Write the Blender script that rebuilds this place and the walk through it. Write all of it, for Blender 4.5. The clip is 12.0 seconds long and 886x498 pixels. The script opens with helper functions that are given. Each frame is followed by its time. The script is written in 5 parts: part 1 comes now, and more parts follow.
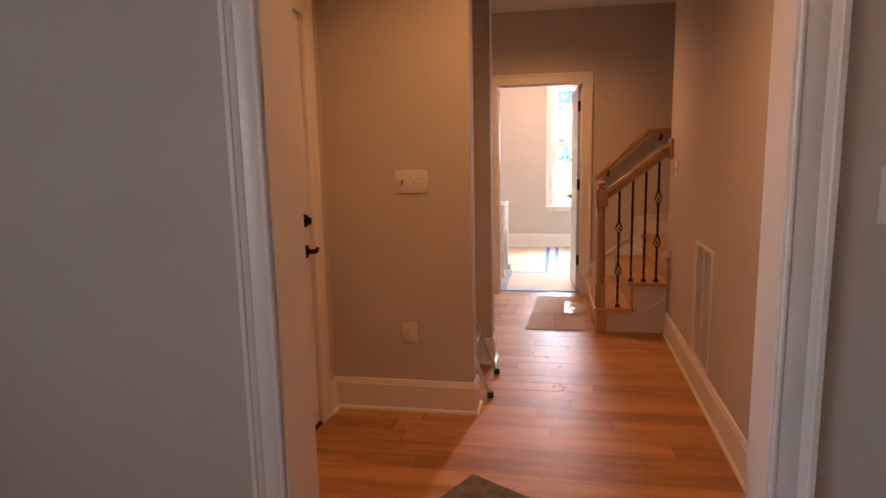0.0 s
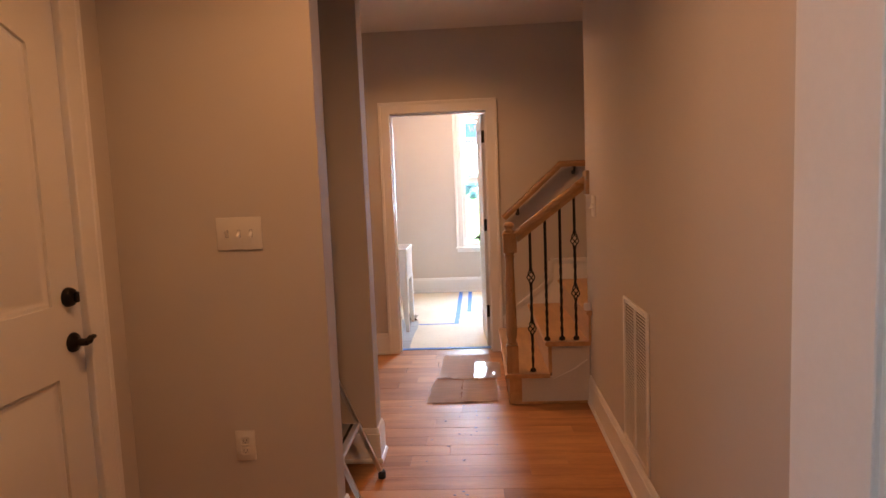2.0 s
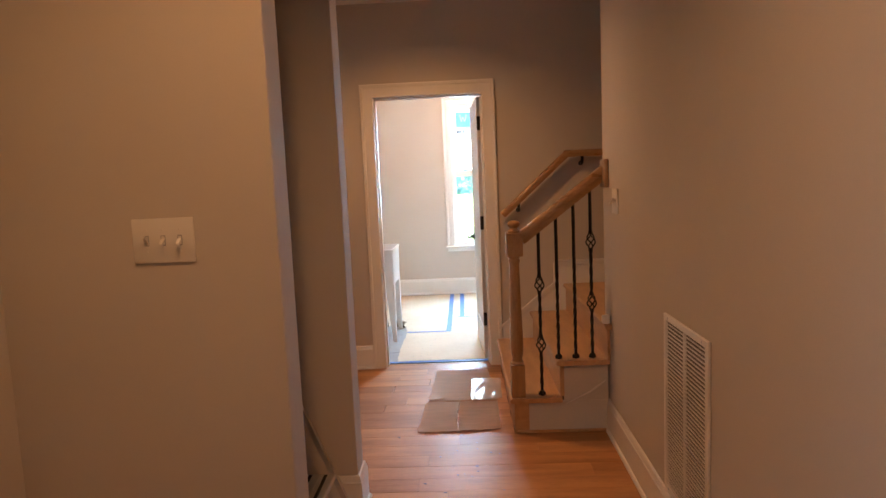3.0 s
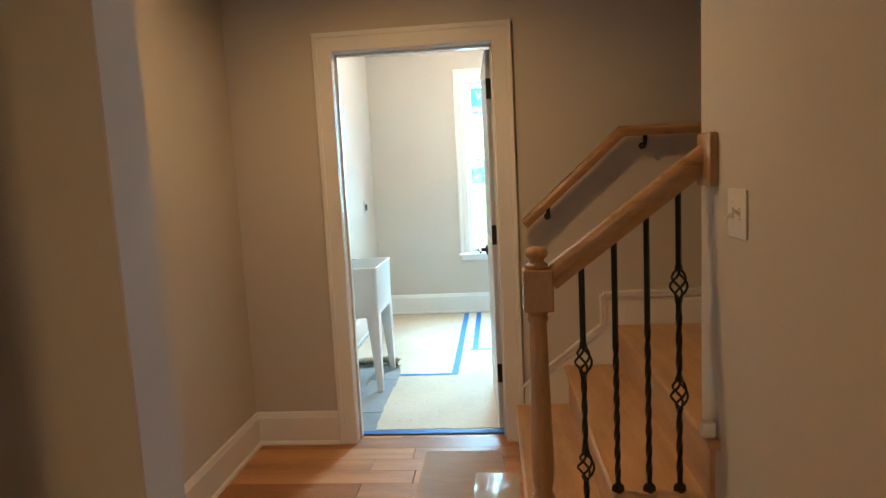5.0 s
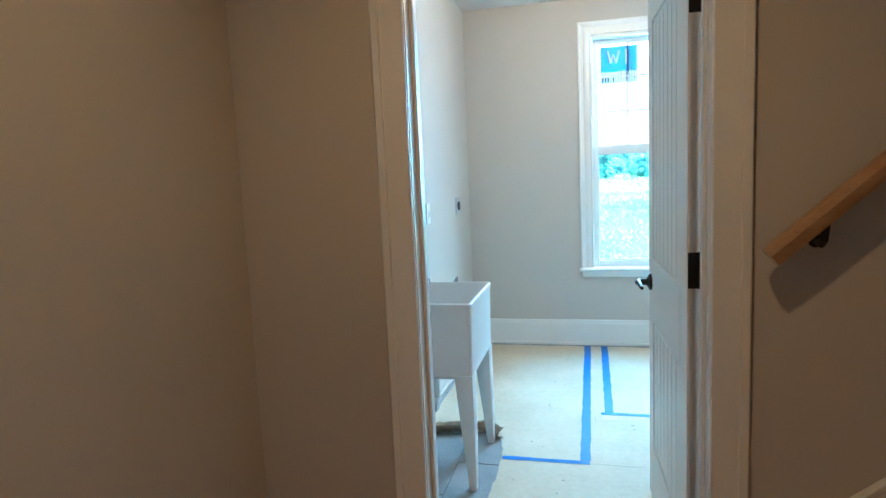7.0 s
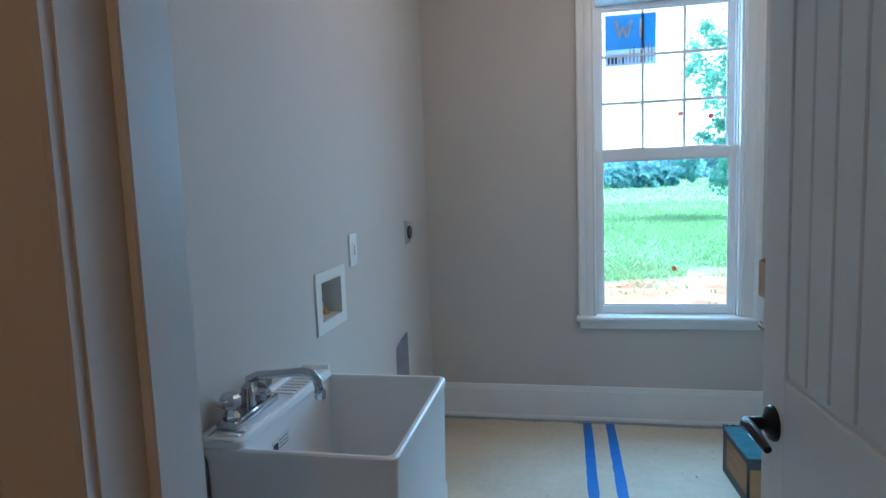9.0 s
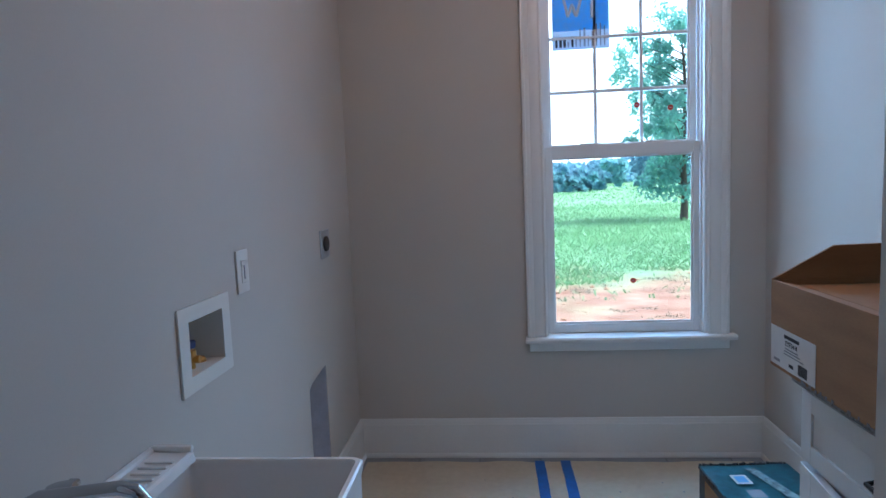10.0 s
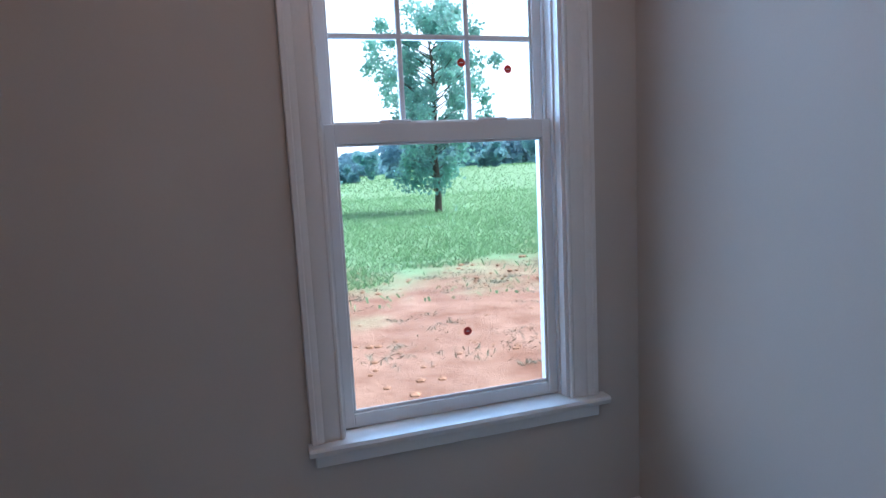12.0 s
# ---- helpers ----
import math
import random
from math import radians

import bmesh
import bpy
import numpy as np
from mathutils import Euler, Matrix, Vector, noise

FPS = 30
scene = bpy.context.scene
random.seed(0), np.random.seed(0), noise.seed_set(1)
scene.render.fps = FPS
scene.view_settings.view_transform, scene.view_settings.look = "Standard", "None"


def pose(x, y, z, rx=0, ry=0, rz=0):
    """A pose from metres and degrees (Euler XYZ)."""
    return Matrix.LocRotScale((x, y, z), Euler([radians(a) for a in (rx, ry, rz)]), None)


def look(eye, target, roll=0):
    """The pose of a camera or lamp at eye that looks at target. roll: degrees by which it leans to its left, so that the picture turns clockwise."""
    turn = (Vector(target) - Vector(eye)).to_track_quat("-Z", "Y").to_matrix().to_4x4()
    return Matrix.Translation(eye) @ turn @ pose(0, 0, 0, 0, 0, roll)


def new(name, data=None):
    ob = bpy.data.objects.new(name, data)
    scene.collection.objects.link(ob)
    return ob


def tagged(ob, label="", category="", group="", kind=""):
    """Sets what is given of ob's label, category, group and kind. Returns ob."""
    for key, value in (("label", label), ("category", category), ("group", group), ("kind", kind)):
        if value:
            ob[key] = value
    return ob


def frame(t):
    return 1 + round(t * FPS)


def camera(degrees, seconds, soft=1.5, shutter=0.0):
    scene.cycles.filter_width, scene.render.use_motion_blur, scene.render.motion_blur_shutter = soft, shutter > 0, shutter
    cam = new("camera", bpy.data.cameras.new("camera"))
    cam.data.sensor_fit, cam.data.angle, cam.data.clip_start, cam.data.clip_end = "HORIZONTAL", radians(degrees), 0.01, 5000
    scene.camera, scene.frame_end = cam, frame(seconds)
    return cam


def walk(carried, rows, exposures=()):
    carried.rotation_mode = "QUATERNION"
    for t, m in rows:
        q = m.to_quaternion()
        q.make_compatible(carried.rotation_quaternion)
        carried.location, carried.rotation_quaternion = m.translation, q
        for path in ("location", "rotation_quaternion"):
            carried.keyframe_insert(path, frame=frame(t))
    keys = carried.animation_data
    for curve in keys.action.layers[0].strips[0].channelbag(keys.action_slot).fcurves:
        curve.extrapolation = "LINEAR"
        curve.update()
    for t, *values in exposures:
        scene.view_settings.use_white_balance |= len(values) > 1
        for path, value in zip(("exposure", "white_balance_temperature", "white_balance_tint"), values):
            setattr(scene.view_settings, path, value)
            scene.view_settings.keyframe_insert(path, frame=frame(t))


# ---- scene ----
cam = camera(72.1, 12.0)
PATH = [
    (0, (0.554, -0.272, 1.398), (0.192, 1.672, 1.093), -1.2),
    (0.5, (0.653, -0.146, 1.408), (0.377, 1.816, 1.136), -1.2),
    (1, (0.691, 0.028, 1.41), (0.471, 2.001, 1.168), -1.3),
    (1.5, (0.665, 0.321, 1.419), (0.495, 2.303, 1.216), -1.9),
    (2, (0.698, 0.623, 1.394), (0.585, 2.611, 1.203), -2.3),
    (2.5, (0.696, 0.899, 1.394), (0.607, 2.888, 1.2), -2.4),
    (3, (0.633, 1.21, 1.381), (0.5625, 3.198, 1.174), -2.5),
    (3.2, (0.64, 1.335, 1.366), (0.562, 3.322, 1.150), -2.5),
    (4.8, (0.768, 2.526, 1.38), (0.628, 4.509, 1.161), -2.7),
    (5, (0.784, 2.684, 1.391), (0.609, 4.663, 1.162), -2.9),
    (5.5, (0.76, 3.051, 1.376), (0.48, 5.017, 1.143), -2.7),
    (6, (0.736, 3.385, 1.35), (0.365, 5.336, 1.114), -2.8),
    (6.5, (0.658, 3.7, 1.353), (0.203, 5.632, 1.111), -2.5),
    (7, (0.5, 4.083, 1.382), (0.024, 6.011, 1.142), -2.6),
    (7.5, (0.441, 4.47, 1.402), (-0.02, 6.403, 1.174), -2.7),
    (7.7, (0.404, 4.629, 1.412), (-0.044, 6.564, 1.182), -2.2),
    (9.3, (0.31, 5.571, 1.379), (-0.044, 7.528, 1.174), -2.2),
    (9.5, (0.261, 5.69, 1.366), (-0.044, 7.656, 1.165), -2.4),
    (10, (0.284, 5.926, 1.374), (0.103, 7.908, 1.172), -2.4),
    (10.5, (0.342, 6.152, 1.378), (0.307, 8.141, 1.172), -2.3),
    (11, (0.275, 6.475, 1.352), (0.443, 8.454, 1.116), -2.15),
    (11.5, (0.271, 6.817, 1.361), (0.628, 8.767, 1.098), -2.35),
    (12, (0.300, 7.157, 1.403), (0.895, 9.048, 1.143), -2.9),
]
# exposure (seconds, stops, kelvin, tint)
EXPOSURES = [(0.0, 3.08, 8100, 28), (1.0, 3.08, 8100, 30), (1.5, 3.05, 7700, 28), (2.0, 3.05, 7000, 22), (2.5, 3.08, 6750, 20), (3.2, 3.03, 6550, 9), (5.0, 3.1, 5550, -14), (5.5, 3.05, 5250, -15), (6.5, 2.85, 4850, -17),
             (7.5, 2.22, 4550, -12), (9.3, 1.14, 4850, 1), (9.5, 1.10, 4850, 4), (10.0, 0.76, 5050, 10), (10.5, 0.52, 5200, 16), (11.0, 0.46, 5250, 18), (12.0, 0.3, 5350, 18)]
walk(cam, [(t, look(eye, target, roll)) for t, eye, target, roll in PATH], EXPOSURES)

# ---- world, daylight and lamps ----
SUN_EL, SUN_AZ = radians(58), radians(100)
world = bpy.data.worlds.new("sky")
scene.world = world
world.use_nodes = True
wn = world.node_tree
sky = wn.nodes.new("ShaderNodeTexSky")
sky.sky_type, sky.sun_disc = "NISHITA", False
sky.sun_elevation, sky.sun_rotation = SUN_EL, SUN_AZ
sky.air_density, sky.dust_density, sky.ozone_density = 1.0, 2.0, 1.0
wn.links.new(sky.outputs[0], wn.nodes["Background"].inputs[0])
wn.nodes["Background"].inputs[1].default_value = 0.15


def lamp(name, kind, m, energy, colour, **more):
    data = bpy.data.lights.new(name, kind)
    data.energy, data.color = energy, colour
    for key, value in more.items():
        if key == "size":
            data.size = value
        elif key == "size_y":
            data.shape, data.size_y = "RECTANGLE", value
        elif key == "angle":
            data.angle = value
        elif key == "radius":
            data.shadow_soft_size = value
        elif key == "spot":
            data.spot_size, data.spot_blend = value
    ob = new(name, data)
    ob.matrix_basis = m
    return ob


sun_way = Vector((math.sin(SUN_AZ) * math.cos(SUN_EL), math.cos(SUN_AZ) * math.cos(SUN_EL), math.sin(SUN_EL)))
lamp("sun", "SUN", look(sun_way * 50, (0, 0, 0)), 5.0, (1, 0.96, 0.9), angle=radians(32))
WARM = (1.0, 0.49, 0.20)
DAY = (0.52, 0.76, 1.0)
# daylight standing in the two window openings
lamp("laundry_window_daylight", "AREA", look((0.9, 9.50, 1.80), (0.9, 8.60, 1.32)), 32.0, (0.38, 0.69, 1.0), size=0.8, size_y=1.5)
lamp("back_room_daylight", "AREA", look((-1.66, -0.6, 1.5), (2.0, -0.6, 1.4)), 1.55, DAY, size=1.4, size_y=1.4)
# ceiling lamp of the laundry
lamp("laundry_lamp", "POINT", pose(0.65, 7.65, 2.54), 6.8, (1.0, 0.60, 0.37), radius=0.1)
# recessed ceiling lamps of the hall
CANS = [(0.34, 2.05, 7.5), (0.35, 4.75, 8.6)]
for cx, cy, watts in CANS:
    lamp("recessed_lamp", "SPOT", look((cx, cy, 2.70), (cx, cy, 0)), watts, WARM, radius=0.05, spot=(radians(152), 0.8))

# ---- materials ----
def mat(name, colour, rough=0.5, metal=0.0, vary=0.05, scale=3.0, grain=60.0, bump=0.05, dist=0.002, coat=0.0, stretch=(1, 1, 1), tone=None, rough_vary=0.08, per_object=0.0, through_light=0.0, gloss=0.5):
    m = bpy.data.materials.new(name)
    m.use_nodes = True
    n, l = m.node_tree.nodes, m.node_tree.links
    b = n["Principled BSDF"]
    b.inputs["Roughness"].default_value, b.inputs["Metallic"].default_value = rough, metal
    b.inputs["Coat Weight"].default_value = coat
    b.inputs["Specular IOR Level"].default_value = gloss
    b.inputs["Coat Roughness"].default_value = 0.15
    tc = n.new("ShaderNodeTexCoord")
    mp = n.new("ShaderNodeMapping")
    mp.inputs["Scale"].default_value = stretch
    l.new(tc.outputs["Object"], mp.inputs[0])
    big, fine = n.new("ShaderNodeTexNoise"), n.new("ShaderNodeTexNoise")
    big.inputs["Scale"].default_value, fine.inputs["Scale"].default_value = scale, grain
    big.inputs["Detail"].default_value, fine.inputs["Detail"].default_value = 4, 3
    l.new(mp.outputs[0], big.inputs[0]), l.new(mp.outputs[0], fine.inputs[0])
    add = n.new("ShaderNodeMath")
    add.operation = "ADD"
    half = n.new("ShaderNodeMath")
    half.operation, half.inputs[1].default_value = "MULTIPLY", 0.4
    l.new(fine.outputs[0], half.inputs[0])
    l.new(big.outputs[0], add.inputs[0]), l.new(half.outputs[0], add.inputs[1])
    value = add.outputs[0]
    if per_object:
        info = n.new("ShaderNodeObjectInfo")
        away = n.new("ShaderNodeVectorMath")
        away.operation, away.inputs[0].default_value = "SCALE", (37.0, 53.0, 71.0)
        l.new(info.outputs["Random"], away.inputs["Scale"]), l.new(away.outputs[0], mp.inputs["Location"])
        mix = n.new("ShaderNodeMath")
        mix.operation, mix.inputs[1].default_value = "MULTIPLY_ADD", per_object
        l.new(info.outputs["Random"], mix.inputs[0]), l.new(value, mix.inputs[2])
        shift = n.new("ShaderNodeMath")
        shift.operation, shift.inputs[1].default_value = "SUBTRACT", per_object / 2
        l.new(mix.outputs[0], shift.inputs[0])
        value = shift.outputs[0]
    ramp = n.new("ShaderNodeValToRGB")
    lo = tone or tuple(c * (1 - vary * 2) for c in colour)
    hi = tuple(min(1, c * (1 + vary)) for c in colour)
    ramp.color_ramp.elements[0].position, ramp.color_ramp.elements[1].position = 0.45, 0.95
    ramp.color_ramp.elements[0].color, ramp.color_ramp.elements[1].color = (*lo, 1), (*hi, 1)
    l.new(value, ramp.inputs[0])
    l.new(ramp.outputs[0], b.inputs["Base Color"])
    rr = n.new("ShaderNodeMapRange")
    rr.inputs["To Min"].default_value, rr.inputs["To Max"].default_value = max(0.02, rough - rough_vary), min(1, rough + rough_vary)
    l.new(big.outputs[0], rr.inputs[0]), l.new(rr.outputs[0], b.inputs["Roughness"])
    if bump:
        bp = n.new("ShaderNodeBump")
        bp.inputs["Strength"].default_value, bp.inputs["Distance"].default_value = bump, dist
        l.new(fine.outputs[0], bp.inputs["Height"]), l.new(bp.outputs[0], b.inputs["Normal"])
    if through_light:
        tl, mx = n.new("ShaderNodeBsdfTranslucent"), n.new("ShaderNodeMixShader")
        mx.inputs[0].default_value = through_light
        l.new(ramp.outputs[0], tl.inputs[0])
        l.new(b.outputs[0], mx.inputs[1]), l.new(tl.outputs[0], mx.inputs[2]), l.new(mx.outputs[0], n["Material Output"].inputs[0])
    return m


WALL = mat("greige_wall_paint", (0.56, 0.52, 0.47), 0.82, vary=0.025, scale=1.3, grain=240, bump=0.12, dist=0.0012, gloss=0.22)
CEIL = mat("ceiling_paint", (0.74, 0.72, 0.69), 0.8, vary=0.02, scale=1.5, grain=120, bump=0.2, dist=0.002)
TRIM = mat("white_trim_paint", (0.78, 0.77, 0.74), 0.34, vary=0.025, scale=4, grain=90, bump=0.05, dist=0.001)
DOORP = mat("white_door_paint", (0.76, 0.75, 0.72), 0.4, vary=0.02, scale=3, grain=160, bump=0.08, dist=0.001)
OAK = mat("oak_floor_boards", (0.50, 0.255, 0.115), 0.42, vary=0.14, scale=2.0, grain=22, bump=0.10, dist=0.001, stretch=(1.2, 8, 8), tone=(0.33, 0.15, 0.062), per_object=0.46, gloss=0.36)
OAKR = mat("oak_rail_wood", (0.42, 0.25, 0.12), 0.30, vary=0.08, scale=5, grain=40, bump=0.06, dist=0.0008, coat=0.5, stretch=(1, 5, 5), tone=(0.30, 0.165, 0.075))
OAKV = mat("oak_newel_wood", (0.42, 0.25, 0.12), 0.30, vary=0.08, scale=5, grain=40, bump=0.06, dist=0.0008, coat=0.5, stretch=(5, 5, 1), tone=(0.30, 0.165, 0.075))
OAKT = mat("oak_tread_wood", (0.55, 0.34, 0.18), 0.4, vary=0.08, scale=3, grain=30, bump=0.06, dist=0.0008, stretch=(6, 1, 6), tone=(0.40, 0.23, 0.11))
GAP = mat("dark_joint", (0.11, 0.06, 0.032), 0.9, bump=0)
IRON = mat("black_wrought_iron", (0.02, 0.018, 0.017), 0.42, metal=0.6, vary=0.2, scale=30, grain=200, bump=0.2, dist=0.0006)
BRONZE = mat("oil_rubbed_bronze", (0.025, 0.020, 0.018), 0.35, metal=0.8, vary=0.2, scale=20, grain=150, bump=0.06, dist=0.0004)
CHROME = mat("polished_chrome", (0.52, 0.53, 0.56), 0.05, metal=1.0, vary=0.02, bump=0, rough_vary=0.03)
ALU = mat("brushed_aluminium", (0.66, 0.65, 0.63), 0.32, metal=0.9, vary=0.05, scale=10, grain=120, bump=0.05, dist=0.0004)
RUBBER = mat("black_rubber", (0.02, 0.02, 0.02), 0.75, vary=0.1, bump=0.1, dist=0.0006)
PLATE = mat("white_plastic_plate", (0.70, 0.68, 0.63), 0.35, vary=0.01, bump=0)
PRIMER = mat("primed_panel", (0.62, 0.59, 0.54), 0.6, vary=0.05, scale=3, grain=80, bump=0.08, dist=0.001)
STEEL = mat("galvanised_steel", (0.50, 0.51, 0.53), 0.4, metal=0.7, vary=0.08, scale=14, grain=90, bump=0.08, dist=0.0005)
PLASTIC = mat("white_tub_plastic", (0.78, 0.78, 0.77), 0.38, vary=0.02, scale=5, grain=150, bump=0.05, dist=0.0006)
CARD = mat("brown_cardboard", (0.37, 0.21, 0.10), 0.85, vary=0.08, scale=4, grain=90, bump=0.12, dist=0.0008, stretch=(1, 1, 6), tone=(0.29, 0.16, 0.075))
CARDF = mat("floor_cardboard", (0.66, 0.49, 0.34), 0.74, vary=0.1, scale=5, grain=70, bump=0.08, dist=0.001, stretch=(1, 6, 1), tone=(0.57, 0.42, 0.28))
PAPER = mat("tan_floor_paper", (0.68, 0.59, 0.45), 0.8, vary=0.07, scale=2.2, grain=30, bump=0.25, dist=0.004, tone=(0.58, 0.48, 0.34))
TAPE = mat("blue_painters_tape", (0.035, 0.16, 0.55), 0.6, vary=0.1, scale=20, grain=140, bump=0.25, dist=0.001)
TILE = mat("grey_floor_tile", (0.30, 0.31, 0.32), 0.5, vary=0.12, scale=6, grain=60, bump=0.08, dist=0.001, per_object=0.2)
GROUT = mat("grey_grout", (0.20, 0.20, 0.20), 0.9, vary=0.08, bump=0.2)
TEAL = mat("teal_printed_card", (0.075, 0.24, 0.28), 0.4, vary=0.25, scale=9, grain=40, bump=0.05, dist=0.0006)
DARKCARD = mat("dark_printed_card", (0.05, 0.055, 0.055), 0.5, vary=0.2, scale=9, grain=50, bump=0.05)
LABELW = mat("white_label_paper", (0.75, 0.74, 0.72), 0.55, vary=0.03, scale=20, bump=0)
# grey for the shade behind the grille slats
SHADOWGREY = mat("grille_shade_grey", (0.20, 0.18, 0.16), 0.9, vary=0.1, scale=8, bump=0.1)
INK = mat("black_ink", (0.03, 0.03, 0.035), 0.6, bump=0)
GREYINK = mat("grey_ink", (0.30, 0.30, 0.32), 0.6, bump=0)
BRASS = mat("brass", (0.60, 0.38, 0.12), 0.3, metal=0.9, vary=0.1, bump=0)
REDP = mat("red_plastic", (0.70, 0.05, 0.03), 0.4, vary=0.1, bump=0)
BLUEP = mat("blue_plastic", (0.015, 0.03, 0.14), 0.4, vary=0.1, bump=0)
GRANITE = mat("speckled_grey_granite", (0.30, 0.29, 0.28), 0.35, vary=0.4, scale=120, grain=260, bump=0.05, tone=(0.07, 0.07, 0.07))
MAT_F = mat("olive_brown_mat", (0.16, 0.135, 0.095), 0.95, vary=0.2, scale=20, grain=180, bump=0.5, dist=0.004)
VINYL = mat("white_vinyl_window", (0.80, 0.80, 0.79), 0.35, vary=0.015, scale=6, grain=120, bump=0.03)
STICKB = mat("blue_window_sticker", (0.24, 0.56, 0.84), 0.4, vary=0.25, scale=22, bump=0, tone=(0.40, 0.64, 0.82), through_light=0.7)
STICKW = mat("thin_white_sticker", (0.62, 0.66, 0.72), 0.45, vary=0.05, bump=0, through_light=0.4)
GALV = mat("galvanised_vent_tray", (0.56, 0.56, 0.62), 0.45, metal=0.15, vary=0.08, scale=14, grain=90, bump=0.08, dist=0.0005)
BARK = mat("tree_bark", (0.11, 0.085, 0.065), 0.95, vary=0.3, scale=4, grain=18, bump=0.6, dist=0.03, stretch=(3, 3, 1))
LEAF = mat("tree_leaves", (0.31, 0.56, 0.48), 0.6, vary=0.35, scale=0.6, grain=6, bump=0, tone=(0.17, 0.37, 0.33), through_light=0.6)
# woods and bushes: bluish distance haze is put into the leaf colours
FARLEAF = mat("far_woods_hazed_leaves", (0.24, 0.42, 0.48), 0.8, vary=0.25, scale=0.12, grain=1.2, bump=0, tone=(0.22, 0.36, 0.44), through_light=0.45)
BUSHLEAF = mat("field_bush_hazed_leaves", (0.28, 0.50, 0.52), 0.8, vary=0.3, scale=0.2, grain=1.5, bump=0, tone=(0.20, 0.37, 0.40), through_light=0.45)
GRASS = mat("meadow_grass", (0.25, 0.43, 0.21), 0.85, vary=0.15, scale=0.35, grain=3, bump=0, tone=(0.20, 0.36, 0.17), through_light=0.45)
WEED = mat("clay_weeds", (0.26, 0.27, 0.19), 0.9, vary=0.4, scale=1.5, grain=8, bump=0, tone=(0.15, 0.14, 0.10), through_light=0.3)
# paper underside, its colour darkened for the shade by the sink
KRAFT = mat("shaded_kraft_underside", (0.38, 0.31, 0.22), 0.85, vary=0.15, scale=12, grain=60, bump=0.2, dist=0.001)


def glass(name):
    m = bpy.data.materials.new(name)
    m.use_nodes = True
    n, l = m.node_tree.nodes, m.node_tree.links
    n.remove(n["Principled BSDF"])
    out = n["Material Output"]
    tr, gl, mx = n.new("ShaderNodeBsdfTransparent"), n.new("ShaderNodeBsdfGlossy"), n.new("ShaderNodeMixShader")
    fr = n.new("ShaderNodeFresnel")
    fr.inputs[0].default_value = 1.45
    gl.inputs["Roughness"].default_value = 0.02
    tr.inputs[0].default_value = (0.96, 0.98, 0.97, 1)
    l.new(fr.outputs[0], mx.inputs[0]), l.new(tr.outputs[0], mx.inputs[1]), l.new(gl.outputs[0], mx.inputs[2])
    l.new(mx.outputs[0], out.inputs[0])
    return m


GLASS = glass("window_glass")


def film_mat():
    m = bpy.data.materials.new("clear_plastic_film")
    m.use_nodes = True
    b = m.node_tree.nodes["Principled BSDF"]
    b.inputs["Base Color"].default_value = (0.75, 0.72, 0.68, 1)
    b.inputs["Roughness"].default_value = 0.12
    b.inputs["Alpha"].default_value = 0.45
    return m


FILM = film_mat()


def ground_mat():
    m = bpy.data.materials.new("meadow_and_clay_ground")
    m.use_nodes = True
    n, l = m.node_tree.nodes, m.node_tree.links
    b = n["Principled BSDF"]
    b.inputs["Roughness"].default_value = 0.95
    tc = n.new("ShaderNodeTexCoord")
    sep = n.new("ShaderNodeSeparateXYZ")
    l.new(tc.outputs["Object"], sep.inputs[0])
    edge = n.new("ShaderNodeTexNoise")
    edge.inputs["Scale"].default_value, edge.inputs["Detail"].default_value = 0.8, 10
    l.new(tc.outputs["Object"], edge.inputs[0])
    sl = n.new("ShaderNodeMath")
    sl.operation, sl.inputs[1].default_value = "MULTIPLY_ADD", -0.28
    l.new(sep.outputs["X"], sl.inputs[0]), l.new(sep.outputs["Y"], sl.inputs[2])
    mad = n.new("ShaderNodeMath")
    mad.operation, mad.inputs[1].default_value = "MULTIPLY_ADD", 7.0
    l.new(edge.outputs[0], mad.inputs[0]), l.new(sl.outputs[0], mad.inputs[2])
    mask = n.new("ShaderNodeMapRange")
    mask.inputs["From Min"].default_value, mask.inputs["From Max"].default_value = 17.8, 21.4
    l.new(mad.outputs[0], mask.inputs[0])
    clay, grs, tint = n.new("ShaderNodeValToRGB"), n.new("ShaderNodeValToRGB"), n.new("ShaderNodeTexNoise")
    tint.inputs["Scale"].default_value, tint.inputs["Detail"].default_value, tint.inputs["Roughness"].default_value = 1.6, 12, 0.72
    l.new(tc.outputs["Object"], tint.inputs[0])
    for r, a, c in ((clay, (0.29, 0.135, 0.075), (0.53, 0.32, 0.21)), (grs, (0.20, 0.35, 0.16), (0.28, 0.46, 0.23))):
        r.color_ramp.elements[0].position, r.color_ramp.elements[1].position = 0.36, 0.64
        r.color_ramp.elements[0].color, r.color_ramp.elements[1].color = (*a, 1), (*c, 1)
        l.new(tint.outputs[0], r.inputs[0])
    mix = n.new("ShaderNodeMix")
    mix.data_type = "RGBA"
    l.new(mask.outputs[0], mix.inputs[0]), l.new(clay.outputs[0], mix.inputs[6]), l.new(grs.outputs[0], mix.inputs[7])
    l.new(mix.outputs[2], b.inputs["Base Color"])
    bp = n.new("ShaderNodeBump")
    bp.inputs["Distance"].default_value = 0.08
    l.new(tint.outputs[0], bp.inputs["Height"]), l.new(bp.outputs[0], b.inputs["Normal"])
    return m


GROUND = ground_mat()

# ---- building helpers ----
ID = Matrix.Identity(4)
PLACE = {}


